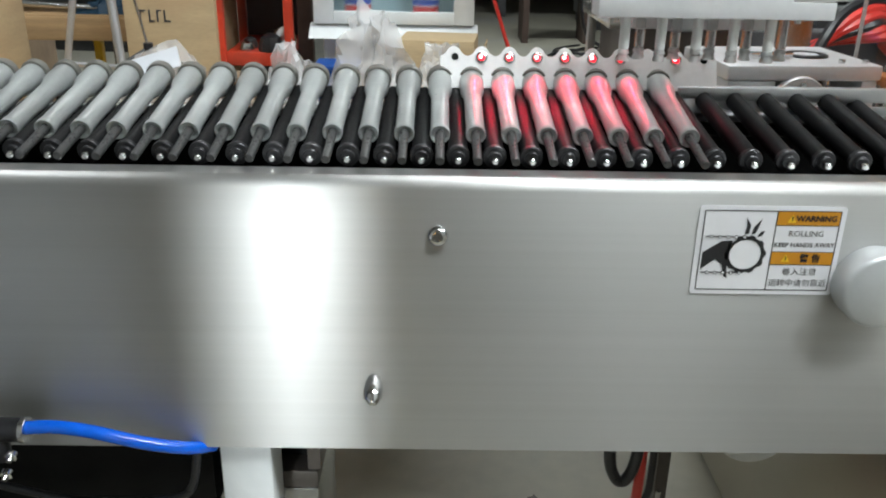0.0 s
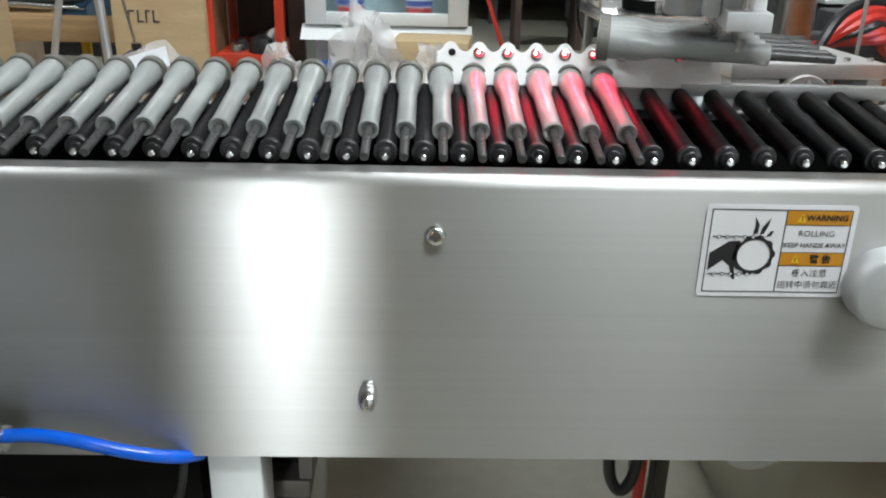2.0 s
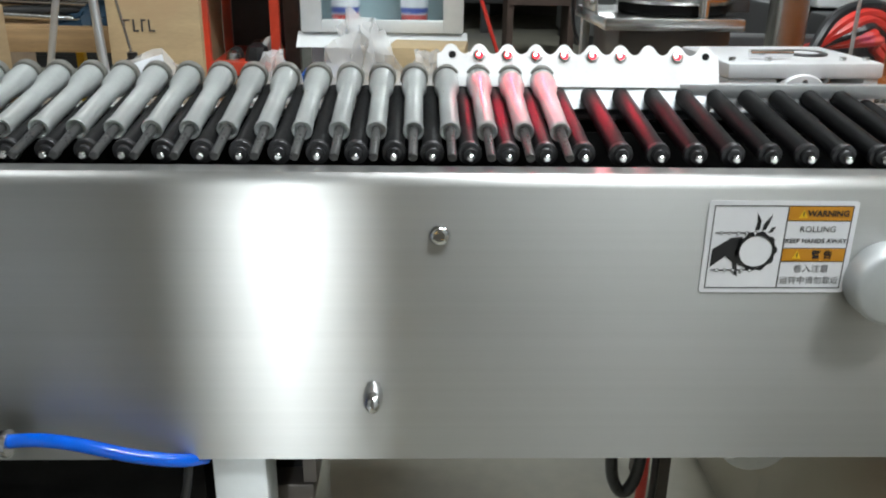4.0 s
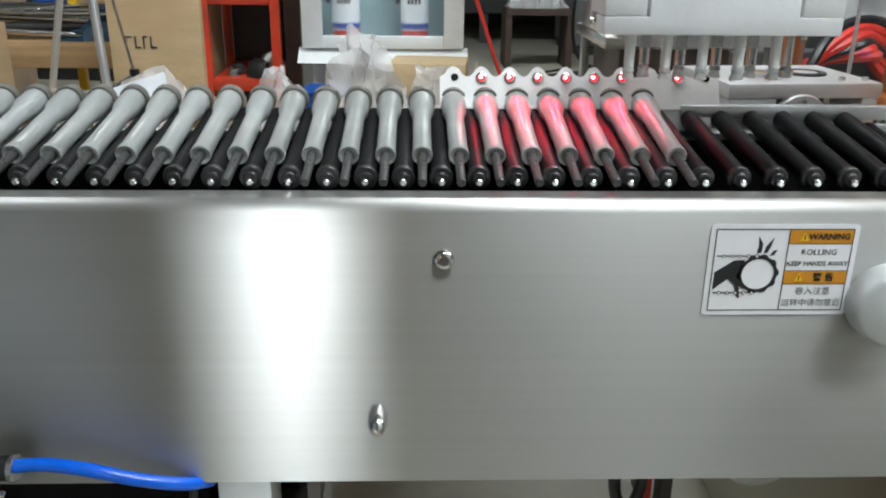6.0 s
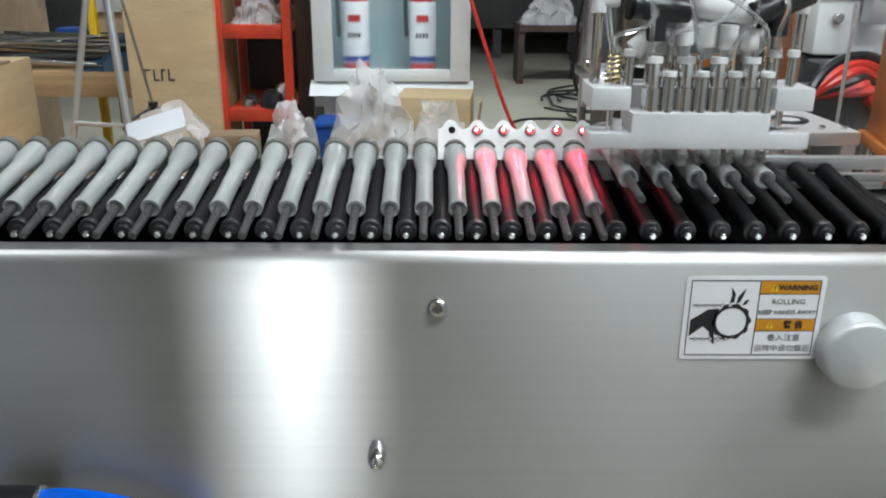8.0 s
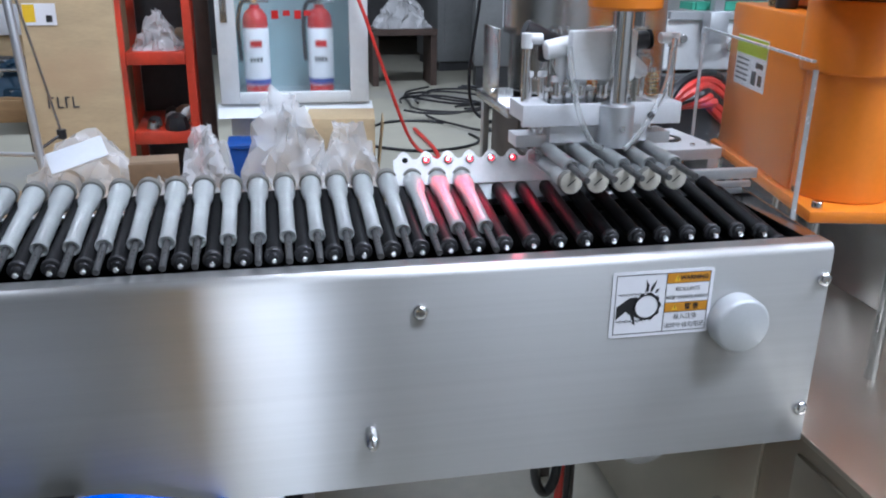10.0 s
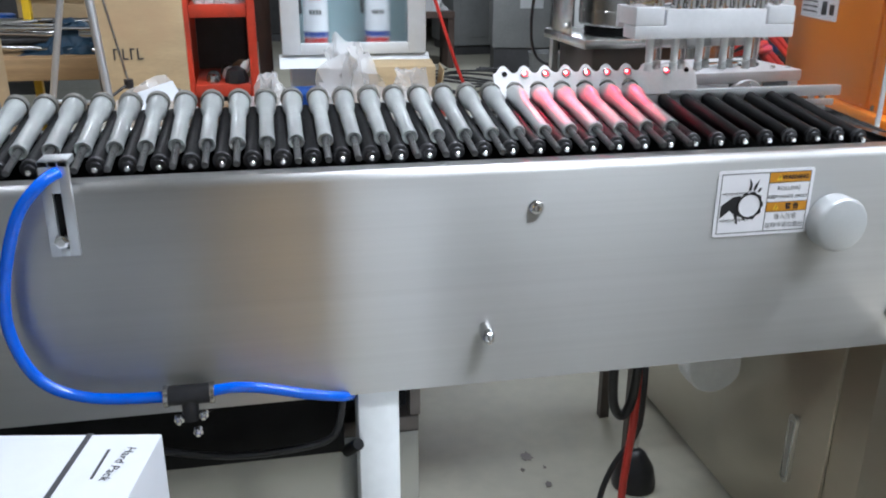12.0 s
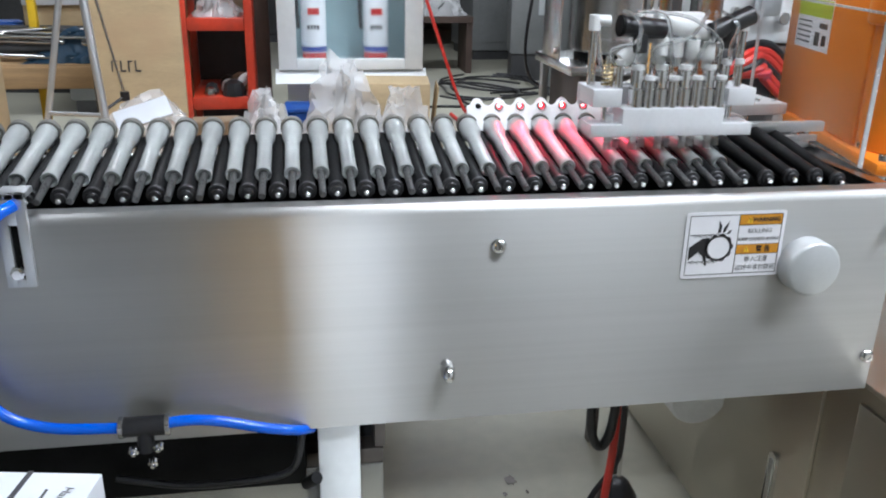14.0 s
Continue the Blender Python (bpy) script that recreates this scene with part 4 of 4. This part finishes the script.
def extinguisher(x):
    e = thing("fire_extinguisher", "red fire extinguisher with a white printed label", "extinguisher", pose(x, 1.46, .906), group="fire extinguishers")
    part("cylinder", bm_lathe([(0, 0), (.032, 0), (.035, .004), (.035, .205), (.033, .222), (.024, .237), (.014, .243), (.014, .252), (0, .252)], 32), EXTRED, e)
    part("paper_label", bm_lathe([(.0352, .035), (.0356, .036), (.0356, .190), (.0352, .191)], 32), STICKER, e)
    part("blue_band", bm_lathe([(.0357, .037), (.0359, .037), (.0359, .052), (.0357, .052)], 32), INKBLUE, e)
    for i in range(4):
        part("print_mark", bm_box(-.018 + i * .009, -.012 + i * .009, -.0366, -.0350, .10, .112), INKGREY, e)
    part("red_print", bm_box(-.016, .016, -.0366, -.0345, .14, .158), EXTRED, e)
    part("valve", bm_cyl(.010, .2522, .275, 14), STEEL, e)
    part("lever", bm_box(-.008, .045, -.006, .006, .272, .279, .002), STEEL, e, m=pose(0, 0, 0, 0, -12, 0))
    part("lever", bm_box(-.008, .04, -.006, .006, .258, .264, .002), STEEL, e)
    part("gauge", bm_cyl(.008, 0, .006, 14, pose(0, -.0105, .263, 90, 0, 0)), CHROME, e)
    part("hose", bm_tube([(-.010, 0, .262), (-.035, -.005, .255), (-.046, -.008, .2), (-.043, -.008, .1)], .006, 8), BLACK, e)
    return e


extinguisher(-.478)
extinguisher(-.300)

# ---------------------------------------------------------------- clutter behind the conveyor
tb = thing("packing_table", "low wooden packing table behind the conveyor", "table")
part("tabletop", bm_box(-2.6, -.12, .62, 1.33, .665, .69, .003), WOOD, tb)
for ax in (-2.5, -1.3, -.72):
    for ay in (.66, 1.28):
        part("leg", bm_box(ax - .03, ax + .03, ay - .03, ay + .03, 0, .6645), WOOD, tb)

hb = thing("cardboard_box", "tall brown cardboard box with printed mark and taped label", "box", pose(-.95, 1.52, 0, 0, 0, 3))
part("carton", bm_box(-.125, .105, -.12, .2, .0, 1.185, .004), CARD, hb)
part("flap", bm_box(-.125, .105, -.122, .0, 1.186, 1.190), CARD, hb, m=pose(0, 0, 0, -2, 0, 0))
for i, (u, w) in enumerate(((-.085, .016), (-.062, .014), (-.042, .012), (-.024, .016))):
    part("print_mark", bm_box(u, u + .004, -.1214, -.1205, .895, .925), INKGREY, hb)
    part("print_mark", bm_box(u, u + w, -.1216, -.1206, .895 if i % 2 else .921, .899 if i % 2 else .925), INKGREY, hb)
sl = part("shipping_label", bm_box(-.115, -.035, -.1216, -.1206, 1.11, 1.165), STICKER, hb, "white and yellow shipping label")
part("yellow_patch", bm_box(-.114, -.085, -.1220, -.1217, 1.118, 1.162), STYELLOW, sl)
part("print_line", bm_box(-.06, -.045, -.1220, -.1217, 1.118, 1.135), INK, sl)

rk = thing("red_rack", "red steel rack with cluttered shelves", "rack", pose(-.745, 1.47, 0, 0, 0, 2))
for px in (-.095, .085):
    for py in (-.02, .3):
        part("upright", bm_box(px - .012, px + .012, py - .012, py + .012, 0, 1.7, .002), REDPAINT, rk)
for z in (.78, 1.0, 1.32):
    part("shelf", bm_box(-.082, .072, -.03, .31, z, z + .035, .002), REDPAINT, rk)
part("back_panel", bm_box(-.083, .073, .3125, .316, .3, 1.7), DARKMACH, rk)
cr = random.Random(11)
for i in range(20):
    mat = (DARKMACH, STEEL, BLACK, WHITE, CARDDARK)[i % 5]
    z = (.8152, 1.0352)[i % 2]
    s = cr.uniform(.014, .034)
    solid("loose_part", bm_lathe([(0, 0), (s, 0), (s * 1.05, s * .3), (s * .8, s * 1.1), (s * .3, s * 1.4), (0, s * 1.4)], 9), mat, "small loose machine part on the rack", "machine part",
          pose(-.745 + cr.uniform(-.06, .05), 1.47 + cr.uniform(.0, .2), z, 0, 0, cr.uniform(0, 360)), group="loose parts")
solid("white_bottle", bm_lathe([(0, -.035), (.013, -.035), (.014, -.03), (.014, .02), (.008, .03), (.006, .04), (0, .04)], 14), WHITE, "small white bottle lying on the rack", "bottle", pose(-.69, 1.49, .8505, 30, 35, 0))
solid("brown_post", bm_box(-.645, -.605, 1.50, 1.54, 0, 2.0, .004), BROWN, "dark rusty steel post", "post")


def crumple(name, sx, sy, sz, seed, mat, label, category, m, n=30, peak=(0, 0)):
    """A heap of creased film: a lopsided dome with a sharply folded, uneven skin."""
    r = random.Random(seed)
    off = Vector((r.uniform(0, 50), r.uniform(0, 50), r.uniform(0, 50)))
    b = bmesh.new()
    grid = []
    for i in range(n + 1):
        row = []
        for k in range(n + 1):
            u, v = 2 * i / n - 1, 2 * k / n - 1
            d = max(0.0, 1 - (abs(u) ** 2.4 + abs(v) ** 2.4))
            hump = math.exp(-((u - peak[0]) ** 2 * 2.2 + (v - peak[1]) ** 2 * 1.2))
            p = Vector((u * 1.6, v * 1.6, 0)) + off
            crease = abs(noise.noise(p * 1.7)) + .55 * abs(noise.noise(p * 3.9)) + .3 * abs(noise.noise(p * 8.0))
            z = sz * (d ** .45) * (.30 + .85 * hump - .42 * crease)
            wob = .20 * sz
            row.append(b.verts.new((sx * u + wob * noise.noise(p * 3.1), sy * v + wob * noise.noise(p * 3.3 + off), max(.0005, z))))
        grid.append(row)
    for i in range(n):
        for k in range(n):
            b.faces.new((grid[i][k], grid[i + 1][k], grid[i + 1][k + 1], grid[i][k + 1]))
    me = finish(b, name, mat)
    ob = new(name, me)
    ob.matrix_basis = m
    return tagged(ob, label, category)


crumple("plastic_bag", .13, .08, .285, 3, BAG, "crumpled clear plastic bag standing on the table", "plastic bag", pose(-.385, 1.14, .6905), peak=(-.3, .1))
crumple("plastic_bag", .11, .07, .20, 8, BAG, "crumpled clear plastic bag", "plastic bag", pose(-.27, 1.10, .6905), peak=(.1, .2))
crumple("plastic_film", .20, .11, .185, 5, BAG, "heap of creased clear plastic film", "plastic film", pose(-.855, 1.15, .6905), peak=(-.3, .2))
crumple("plastic_bag", .085, .06, .185, 14, BAG, "clear plastic bag of metal parts", "plastic bag", pose(-.625, 1.17, .6905), peak=(.2, .1))
crumple("plastic_film", .12, .07, .11, 21, BAG, "creased clear plastic film on the table", "plastic film", pose(-.72, 1.03, .6905))
crumple("plastic_bag", .065, .07, .11, 58, BAG, "clear plastic bag of small goods on the rack", "plastic bag", pose(-.745, 1.52, 1.0355))
for i in range(5):
    solid("metal_fitting", bm_cyl(.012 + .003 * (i % 2), -.018, .018, 12), (STEEL, BLACK, CHROME)[i % 3], "small metal fitting in a bag", "fitting", pose(-.62 + .017 * i, 1.13 + .01 * (i % 3), .7092, 90, 0, 40 * i), group="metal fittings")
fo = thing("white_foam_sheet", "white folded foam sheet on the table", "sheet", pose(-.885, 1.04, .850, 24, -16, 14))
part("sheet", bm_box(-.075, .055, -.04, .04, -.003, .003, .002), CARTON, fo)
bn = thing("blue_bin", "blue plastic storage bin", "bin", pose(-.515, 1.25, .6905))
part("body", bm_box(-.045, .05, -.05, .06, 0, .122, .004), BLUEBIN, bn)
part("rim", bm_box(-.05, .055, -.055, .065, .1225, .133, .002), BLUEBIN, bn)
cbx = thing("cardboard_box", "open brown cardboard box on the table", "box", pose(-.265, 1.245, .6905, 0, 0, -6))
part("carton", bm_box(-.09, .09, -.07, .08, 0, .20, .003), CARD, cbx)
part("flap", bm_box(.0905, .094, -.06, .07, .03, .2), CARD, cbx, m=pose(0, 0, 0, 0, 6, 0))
cb2 = thing("cardboard_box", "small worn cardboard box", "box", pose(-.730, 1.07, .6905, 0, 0, 6))
part("carton", bm_box(-.055, .057, -.03, .04, 0, .135, .002), CARDDARK, cb2)
part("flap", bm_box(-.055, .057, -.0365, -.0335, .10, .150, .001), CARDDARK, cb2, m=pose(0, 0, 0, 12, 0, 0))
cb3 = thing("cardboard_box", "large brown cardboard box", "box", pose(-1.40, 1.19, .6905, 0, 0, 3))
part("carton", bm_box(-.16, .125, -.12, .12, 0, .275, .004), CARD, cb3)
part("flap", bm_box(-.16, .125, -.121, .0, .276, .280), CARDDARK, cb3)

# wooden bench with rods and a step ladder
wb = thing("wooden_bench", "pine bench piled with steel rods", "bench")
part("board", bm_box(-2.4, -1.0, 1.75, 2.3, .815, .868, .004), WOOD, wb)
part("board", bm_box(-2.4, -1.0, 1.735, 1.7495, .795, .862, .002), WOOD, wb)
for ax in (-2.3, -1.08):
    part("leg", bm_box(ax - .03, ax + .03, 1.78, 1.86, 0, .8145), WOOD, wb)
for i in range(12):
    solid("steel_rod", bm_cyl(.010 + .004 * (i % 3), -.3, .3, 10, ALONG_X), (STEEL, DARKMACH, CHROME)[i % 3], "steel rod lying on the bench", "rod",
          pose(-1.55 + cr.uniform(-.25, .2), 1.8 + .03 * i, .886 + .02 * (i % 3), 0, cr.uniform(-3, 3), cr.uniform(-14, 14)), group="steel rods")
for i in range(12):
    solid("thin_rod", bm_cyl(.005 + .002 * (i % 2), -.25, .25, 8, ALONG_X), (STEEL, CHROME, DARKMACH)[i % 3], "thin steel rod on the bench pile", "rod",
          pose(-1.45 + cr.uniform(-.15, .15), 1.80 + .025 * i, .945 + .004 * (i % 2), 0, cr.uniform(-2, 2), cr.uniform(-25, 25)), group="thin rods")
bbx = thing("cardboard_box", "open cardboard box with a white lining on the bench", "box", pose(-1.33, 2.19, .8685, 0, 0, 8))
part("carton", bm_box(-.12, .11, -.09, .09, 0, .26, .003), CARD, bbx)
part("flap", bm_box(-.12, .11, -.0955, -.0915, .16, .26, .001), CARTON, bbx, m=pose(0, 0, 0, 4, 0, 0))
btub = thing("blue_tub", "small blue and white plastic tub on the bench", "tub", pose(-1.52, 2.16, .8685))
part("body", bm_lathe([(0, 0), (.045, 0), (.052, .07), (0, .07)], 20), WHITE, btub)
part("lid", bm_lathe([(0, .0702), (.054, .0702), (.055, .09), (.05, .095), (0, .095)], 20), BLUEBIN, btub)
crumple("dark_rag", .15, .10, .10, 31, TEAL, "heaped dark teal rag on the bench", "rag", pose(-1.22, 1.86, .8685))
ld = thing("tripod_stand", "folding aluminium tripod stand", "tripod")
LEGS = [((-1.035, 1.29, 1.45), (-1.19, 1.24, .691), .0085), ((-1.075, 1.28, 1.45), (-1.010, 1.20, .691), .0105), ((-1.09, 1.29, 1.45), (-.955, 1.30, .691), .0035)]
for i, (a, b, r) in enumerate(LEGS):
    lg = part("leg", bm_tube([a, b], r, 10), ALU_SATIN if i < 2 else STEEL, ld)
    part("tip", bm_cyl(r + .003, -.0005, .05, 12, pose(*b)), RUBBER, lg)
part("inner_tube", bm_tube([(-1.062, 1.285, 1.45), (-1.032, 1.215, .80)], .0045, 8), CHROME, ld)
part("brace", bm_tube([(-1.162, 1.245, .812), (-1.028, 1.21, .812)], .006, 8), ALU_SATIN, ld)
part("joint", bm_cyl(.012, -.012, .012, 12, pose(-.983, 1.30, .845)), BLACK, ld)
part("strut", bm_tube([(-.983, 1.30, .845), (-1.03, 1.25, .815)], .004, 8), BLACK, ld)
part("head_block", bm_cyl(.03, 1.43, 1.5, 16, pose(-1.065, 1.285, 0)), BLACK, ld)
yp = solid("yellow_post", bm_box(-1.40, -1.375, 2.0, 2.03, 0, 1.6, .003), STYELLOW, "yellow painted steel post", "post")
# ---------------------------------------------------------------- far side of the workshop
dm = thing("dark_machine", "dark machine frame at the back of the workshop", "machine", pose(1.0, 9.5, 0))
part("body", bm_box(-.9, 1.9, 0, .9, .35, 1.7, .02), DARKMACH, dm)
for ax in (-.5, .8):
    part("leg", bm_box(ax - .05, ax + .05, .05, .15, 0, .3495), DARKMACH, dm)
gy = thing("grey_control_box", "grey control cabinet with a blue sign", "cabinet", pose(1.75, 6.9, 0, 0, 0, -10))
part("body", bm_box(-.28, .28, 0, .5, .25, 1.5, .015), GREYBOX, gy)
part("foot", bm_box(-.26, .26, .02, .48, 0, .2495), DARKMACH, gy)
sg = part("sign", bm_box(-.02, .2, -.004, -.0005, .62, 1.2), ALU_SATIN, gy, "pale sign with blue marks")
for i, z in enumerate((.72, 1.04)):
    for k in range(2):
        part("mark", bm_box(.04 + .06 * k, .08 + .06 * k, -.007, -.0045, z, z + .1), INKBLUE, sg)
solid("bucket", bm_lathe([(0, 0), (.13, 0), (.16, .3), (.165, .31), (.15, .31), (.125, .02), (0, .02)], 24), GREYBOX, "grey plastic bucket on the floor", "bucket", pose(1.75, 6.1, 0))
stl = thing("steel_trolley", "dark steel trolley with wrapped goods", "trolley", pose(.85, 7.6, 0))
part("deck", bm_box(-.3, .35, -.2, .3, .5, .56), BROWN, stl)
for ax in (-.27, .32):
    part("leg", bm_box(ax - .03, ax + .03, -.18, .28, 0, .4995), BROWN, stl)
crumple("plastic_film", .28, .2, .4, 44, BAG, "wrapped goods in clear film", "plastic film", pose(.87, 7.65, .5605))
for i in range(8):
    a0 = cr.uniform(0, 6)
    cx, cy, rr0 = 1.05 + cr.uniform(-.5, .5), 5.9 + cr.uniform(-.9, .9), cr.uniform(.2, .45)
    cable("floor_cable", [(cx + rr0 * (1 + .15 * math.sin(3 * u + i)) * math.cos(a0 + u), cy + 1.25 * rr0 * math.sin(a0 + u), .012 + .006 * i) for u in np.linspace(0, 5.4, 16)], .010, BLACK, "black cable coiled on the floor")
cable("red_air_hose", [(-.62, 1.40, 3.19), (-.36, 1.33, 1.65), (-.190, 1.30, 1.14), (-.135, 1.30, .98), (-.085, 1.295, .84), (-.05, 1.28, .78), (.0, 1.2, .76), (.03, .9, .75)], .0048, REDHOSE, "red air hose hanging down behind the conveyor", "hose")
cable("red_floor_hose", [(.6, 5.2, .02), (.62, 4.4, .018), (.50, 3.6, .018), (.55, 2.8, .018)], .014, REDHOSE, "thin red cable on the floor", "hose")
for i, (mx, my, w, d, h, mat) in enumerate(((-3.2, 6.5, 1.6, .8, 1.5, DARKMACH), (-1.6, 5.5, 1.2, .6, 1.2, GREYBOX), (2.9, 5.2, 1.6, 1.0, 1.5, PAINT), (-2.9, 3.2, 1.1, .8, 1.1, CARDDARK), (2.4, 8.5, 2.0, 1.0, 1.8, GREYBOX), (-.9, 10.2, 1.9, .8, 1.7, DARKMACH))):
    bgm = thing("machine_housing", "machine housing standing in the workshop", "machine", pose(mx, my, 0, 0, 0, cr.uniform(-8, 8)))
    part("housing", bm_box(-w / 2, w / 2, 0, d, .1, h, .02), mat, bgm)
    part("plinth", bm_box(-w / 2 + .03, w / 2 - .03, .03, d - .03, 0, .0995), DARKMACH, bgm)
    part("door", bm_box(-w / 2 + .08, -.02, -.012, -.001, .2, h - .1, .004), mat, bgm)
    part("door", bm_box(.02, w / 2 - .08, -.012, -.001, .2, h - .1, .004), mat, bgm)

# ---------------------------------------------------------------- what moves
CYCLE = 10 / 1.5713
LOW = .985
# seconds in the cycle, place of the quill, lift, turn
HEAD_KEYS = [(0.0, .0, .161, .085, 0), (.72, .0, .161, .085, 0), (1.02, -.029, .161, 0, 0), (1.53, .0016, .161, 0, 0), (1.80, .012, .161, .085, 0), (1.90, .01, .161, .085, 20),
             (2.00, .005, .161, .07, 78), (2.10, -.004, .16, .055, 140), (2.20, -.01, .157, .042, 180), (2.62, -.014, .157, .042, 180), (2.82, -.058, .157, .034, 180), (3.05, -.0635, .157, -.022, 180),
             (3.46, -.0385, .157, -.022, 180), (3.64, .055, .157, .048, 180), (3.78, .068, .157, .056, 182), (3.85, .13, .11, .06, 190), (3.94, .33, -.04, .07, 215),
             (4.06, .64, -.13, .085, 250), (4.25, .98, .0, .085, 270), (4.5, 1.0, .05, .03, 270), (4.8, 1.0, .05, .085, 270), (5.1, 1.0, .05, .085, 290),
             (5.28, .8, -.1, .085, 320), (5.38, .45, -.10, .085, 345), (5.46, .08, .12, .085, 358), (5.55, .0, .161, .085, 360), (CYCLE, .0, .161, .085, 360)]


def head_state(t):
    n = int(t // CYCLE)
    u = t - n * CYCLE
    for a, b in zip(HEAD_KEYS, HEAD_KEYS[1:]):
        if u <= b[0]:
            w = (u - a[0]) / (b[0] - a[0])
            still = abs(a[1] - b[1]) + abs(a[2] - b[2]) < .05 and not (1.8 <= a[0] < 2.2)
            w2 = w * w * (3 - 2 * w) if (still and abs(a[3] - b[3]) > .01) else w
            return [a[i] + (b[i] - a[i]) * (w if i in (1, 2) else w2) for i in range(1, 5)] + [n]
    return [.0, .161, .085, 360.0, n]


def plate_rise(t):
    """How far the front plate stands up against the rest of the gripper."""
    u = t % CYCLE
    if u < 1.02:
        return .0245 * min(1.0, max(0.0, (1.02 - u) / .25))
    return .0245 * min(1.0, max(0.0, (u - 5.0) / .25))


def head_pose(t):
    x, y, lift, turn, n = head_state(t)
    return pose(x, y, LOW + lift - plate_rise(t), 0, 0, turn)


def arm_poses(t):
    x, y, lift, turn, n = head_state(t)
    d = Vector((x, y)) - BASE
    r = min(max(d.length, .12), L1 + L2 - .002)
    a = math.atan2(d.y, d.x)
    bend = math.acos((L1 * L1 + r * r - L2 * L2) / (2 * L1 * r))
    a1 = a + bend
    elbow = BASE + Vector((math.cos(a1), math.sin(a1))) * L1
    a2 = math.atan2(y - elbow.y, x - elbow.x)
    return pose(BASE.x, BASE.y, 0, 0, 0, math.degrees(a1)), pose(elbow.x, elbow.y, 0, 0, 0, math.degrees(a2))


def busy_times(t0, t1):
    """Row times: every tenth of a second, and each thirtieth where the head swings."""
    out = set()
    f = int(round(t0 * 30))
    while f <= int(round(t1 * 30)):
        u = (f / 30) % CYCLE
        if f % 3 == 0 or 1.75 < u < 2.3 or 3.5 < u < 4.4 or 5.0 < u < 5.7 or .7 < u < 1.1 or 2.6 < u < 3.1:
            out.add(f / 30)
        f += 1
    return sorted(out | {t0, t1})


def motions():
    for k, ob in ROLLERS.items():
        turn_t = (TURN_X - rail_x(k, 0)) / SPEED
        times = {0.0, 14.0} | {float(v) for v in range(1, 14)}
        t = turn_t
        while t < min(14.0, turn_t + math.pi * TURN_R / SPEED + .2):
            if t > 0:
                times.add(round(t * 30) / 30)
            t += .2
        walk(ob, [(t, roller_pose(k, t)) for t in sorted(times)])
    times = busy_times(0.0, 14.0)
    walk(head, [(t, head_pose(t)) for t in times])
    walk(front_plate, [(t, pose(0, 0, plate_rise(t))) for t in times])
    walk(arm1, [(t, arm_poses(t)[0]) for t in times])
    walk(arm2, [(t, arm_poses(t)[1]) for t in times])
    for j, ob in SYRINGES.items():
        n = (11 - j) // 10                      # the cycle that takes this syringe
        first_five = (11 - j) % 10 < 5
        pick = n * CYCLE + (1.52 if first_five else 3.45)
        drop = n * CYCLE + 4.5
        if pick >= 13.9:
            walk(ob, [(t, lying_pose(j, t)) for t in range(15)])
            continue
        lying = lying_pose(j, pick)
        level = lying @ pose(0, .15, 0) @ pose(0, 0, 0, -9, 0, 0) @ pose(0, -.15, 0)
        rel = head_pose(pick).inverted() @ lying
        rel2 = head_pose(pick).inverted() @ level
        rows = [(t / 2, lying_pose(j, t / 2)) for t in range(int(pick * 2) + 1) if t / 2 < pick - .02]
        end = min(drop, 14.0)
        for t in busy_times(round(pick * 30) / 30, round(end * 30) / 30):
            w = min(1.0, max(0.0, (t - pick) / .2))
            rows.append((t, head_pose(t) @ rel.lerp(rel2, w)))
        if drop < 14.0:
            rest = head_pose(drop) @ rel2
            away = Matrix.Translation((0, .22 * (2 - n), 0)) @ rest
            rows += [(drop + .5, rest), (drop + 1.5, away)]
            if drop + 1.5 < 14.0:
                rows.append((14.0, away))
        rows = [r for i, r in enumerate(rows) if i == 0 or frame(r[0]) > frame(rows[i - 1][0])]
        walk(ob, [r for r in rows if r[0] <= 14.0])


tray = thing("receiving_tray", "steel tray on the cabinet that takes the syringes", "tray")
part("base", bm_box(.78, 1.30, -.12, .75, .603, .955, .003), STEEL, tray)
part("rim", bm_box(.77, 1.31, -.13, .76, .9555, .965, .003), STEEL, tray)

motions()
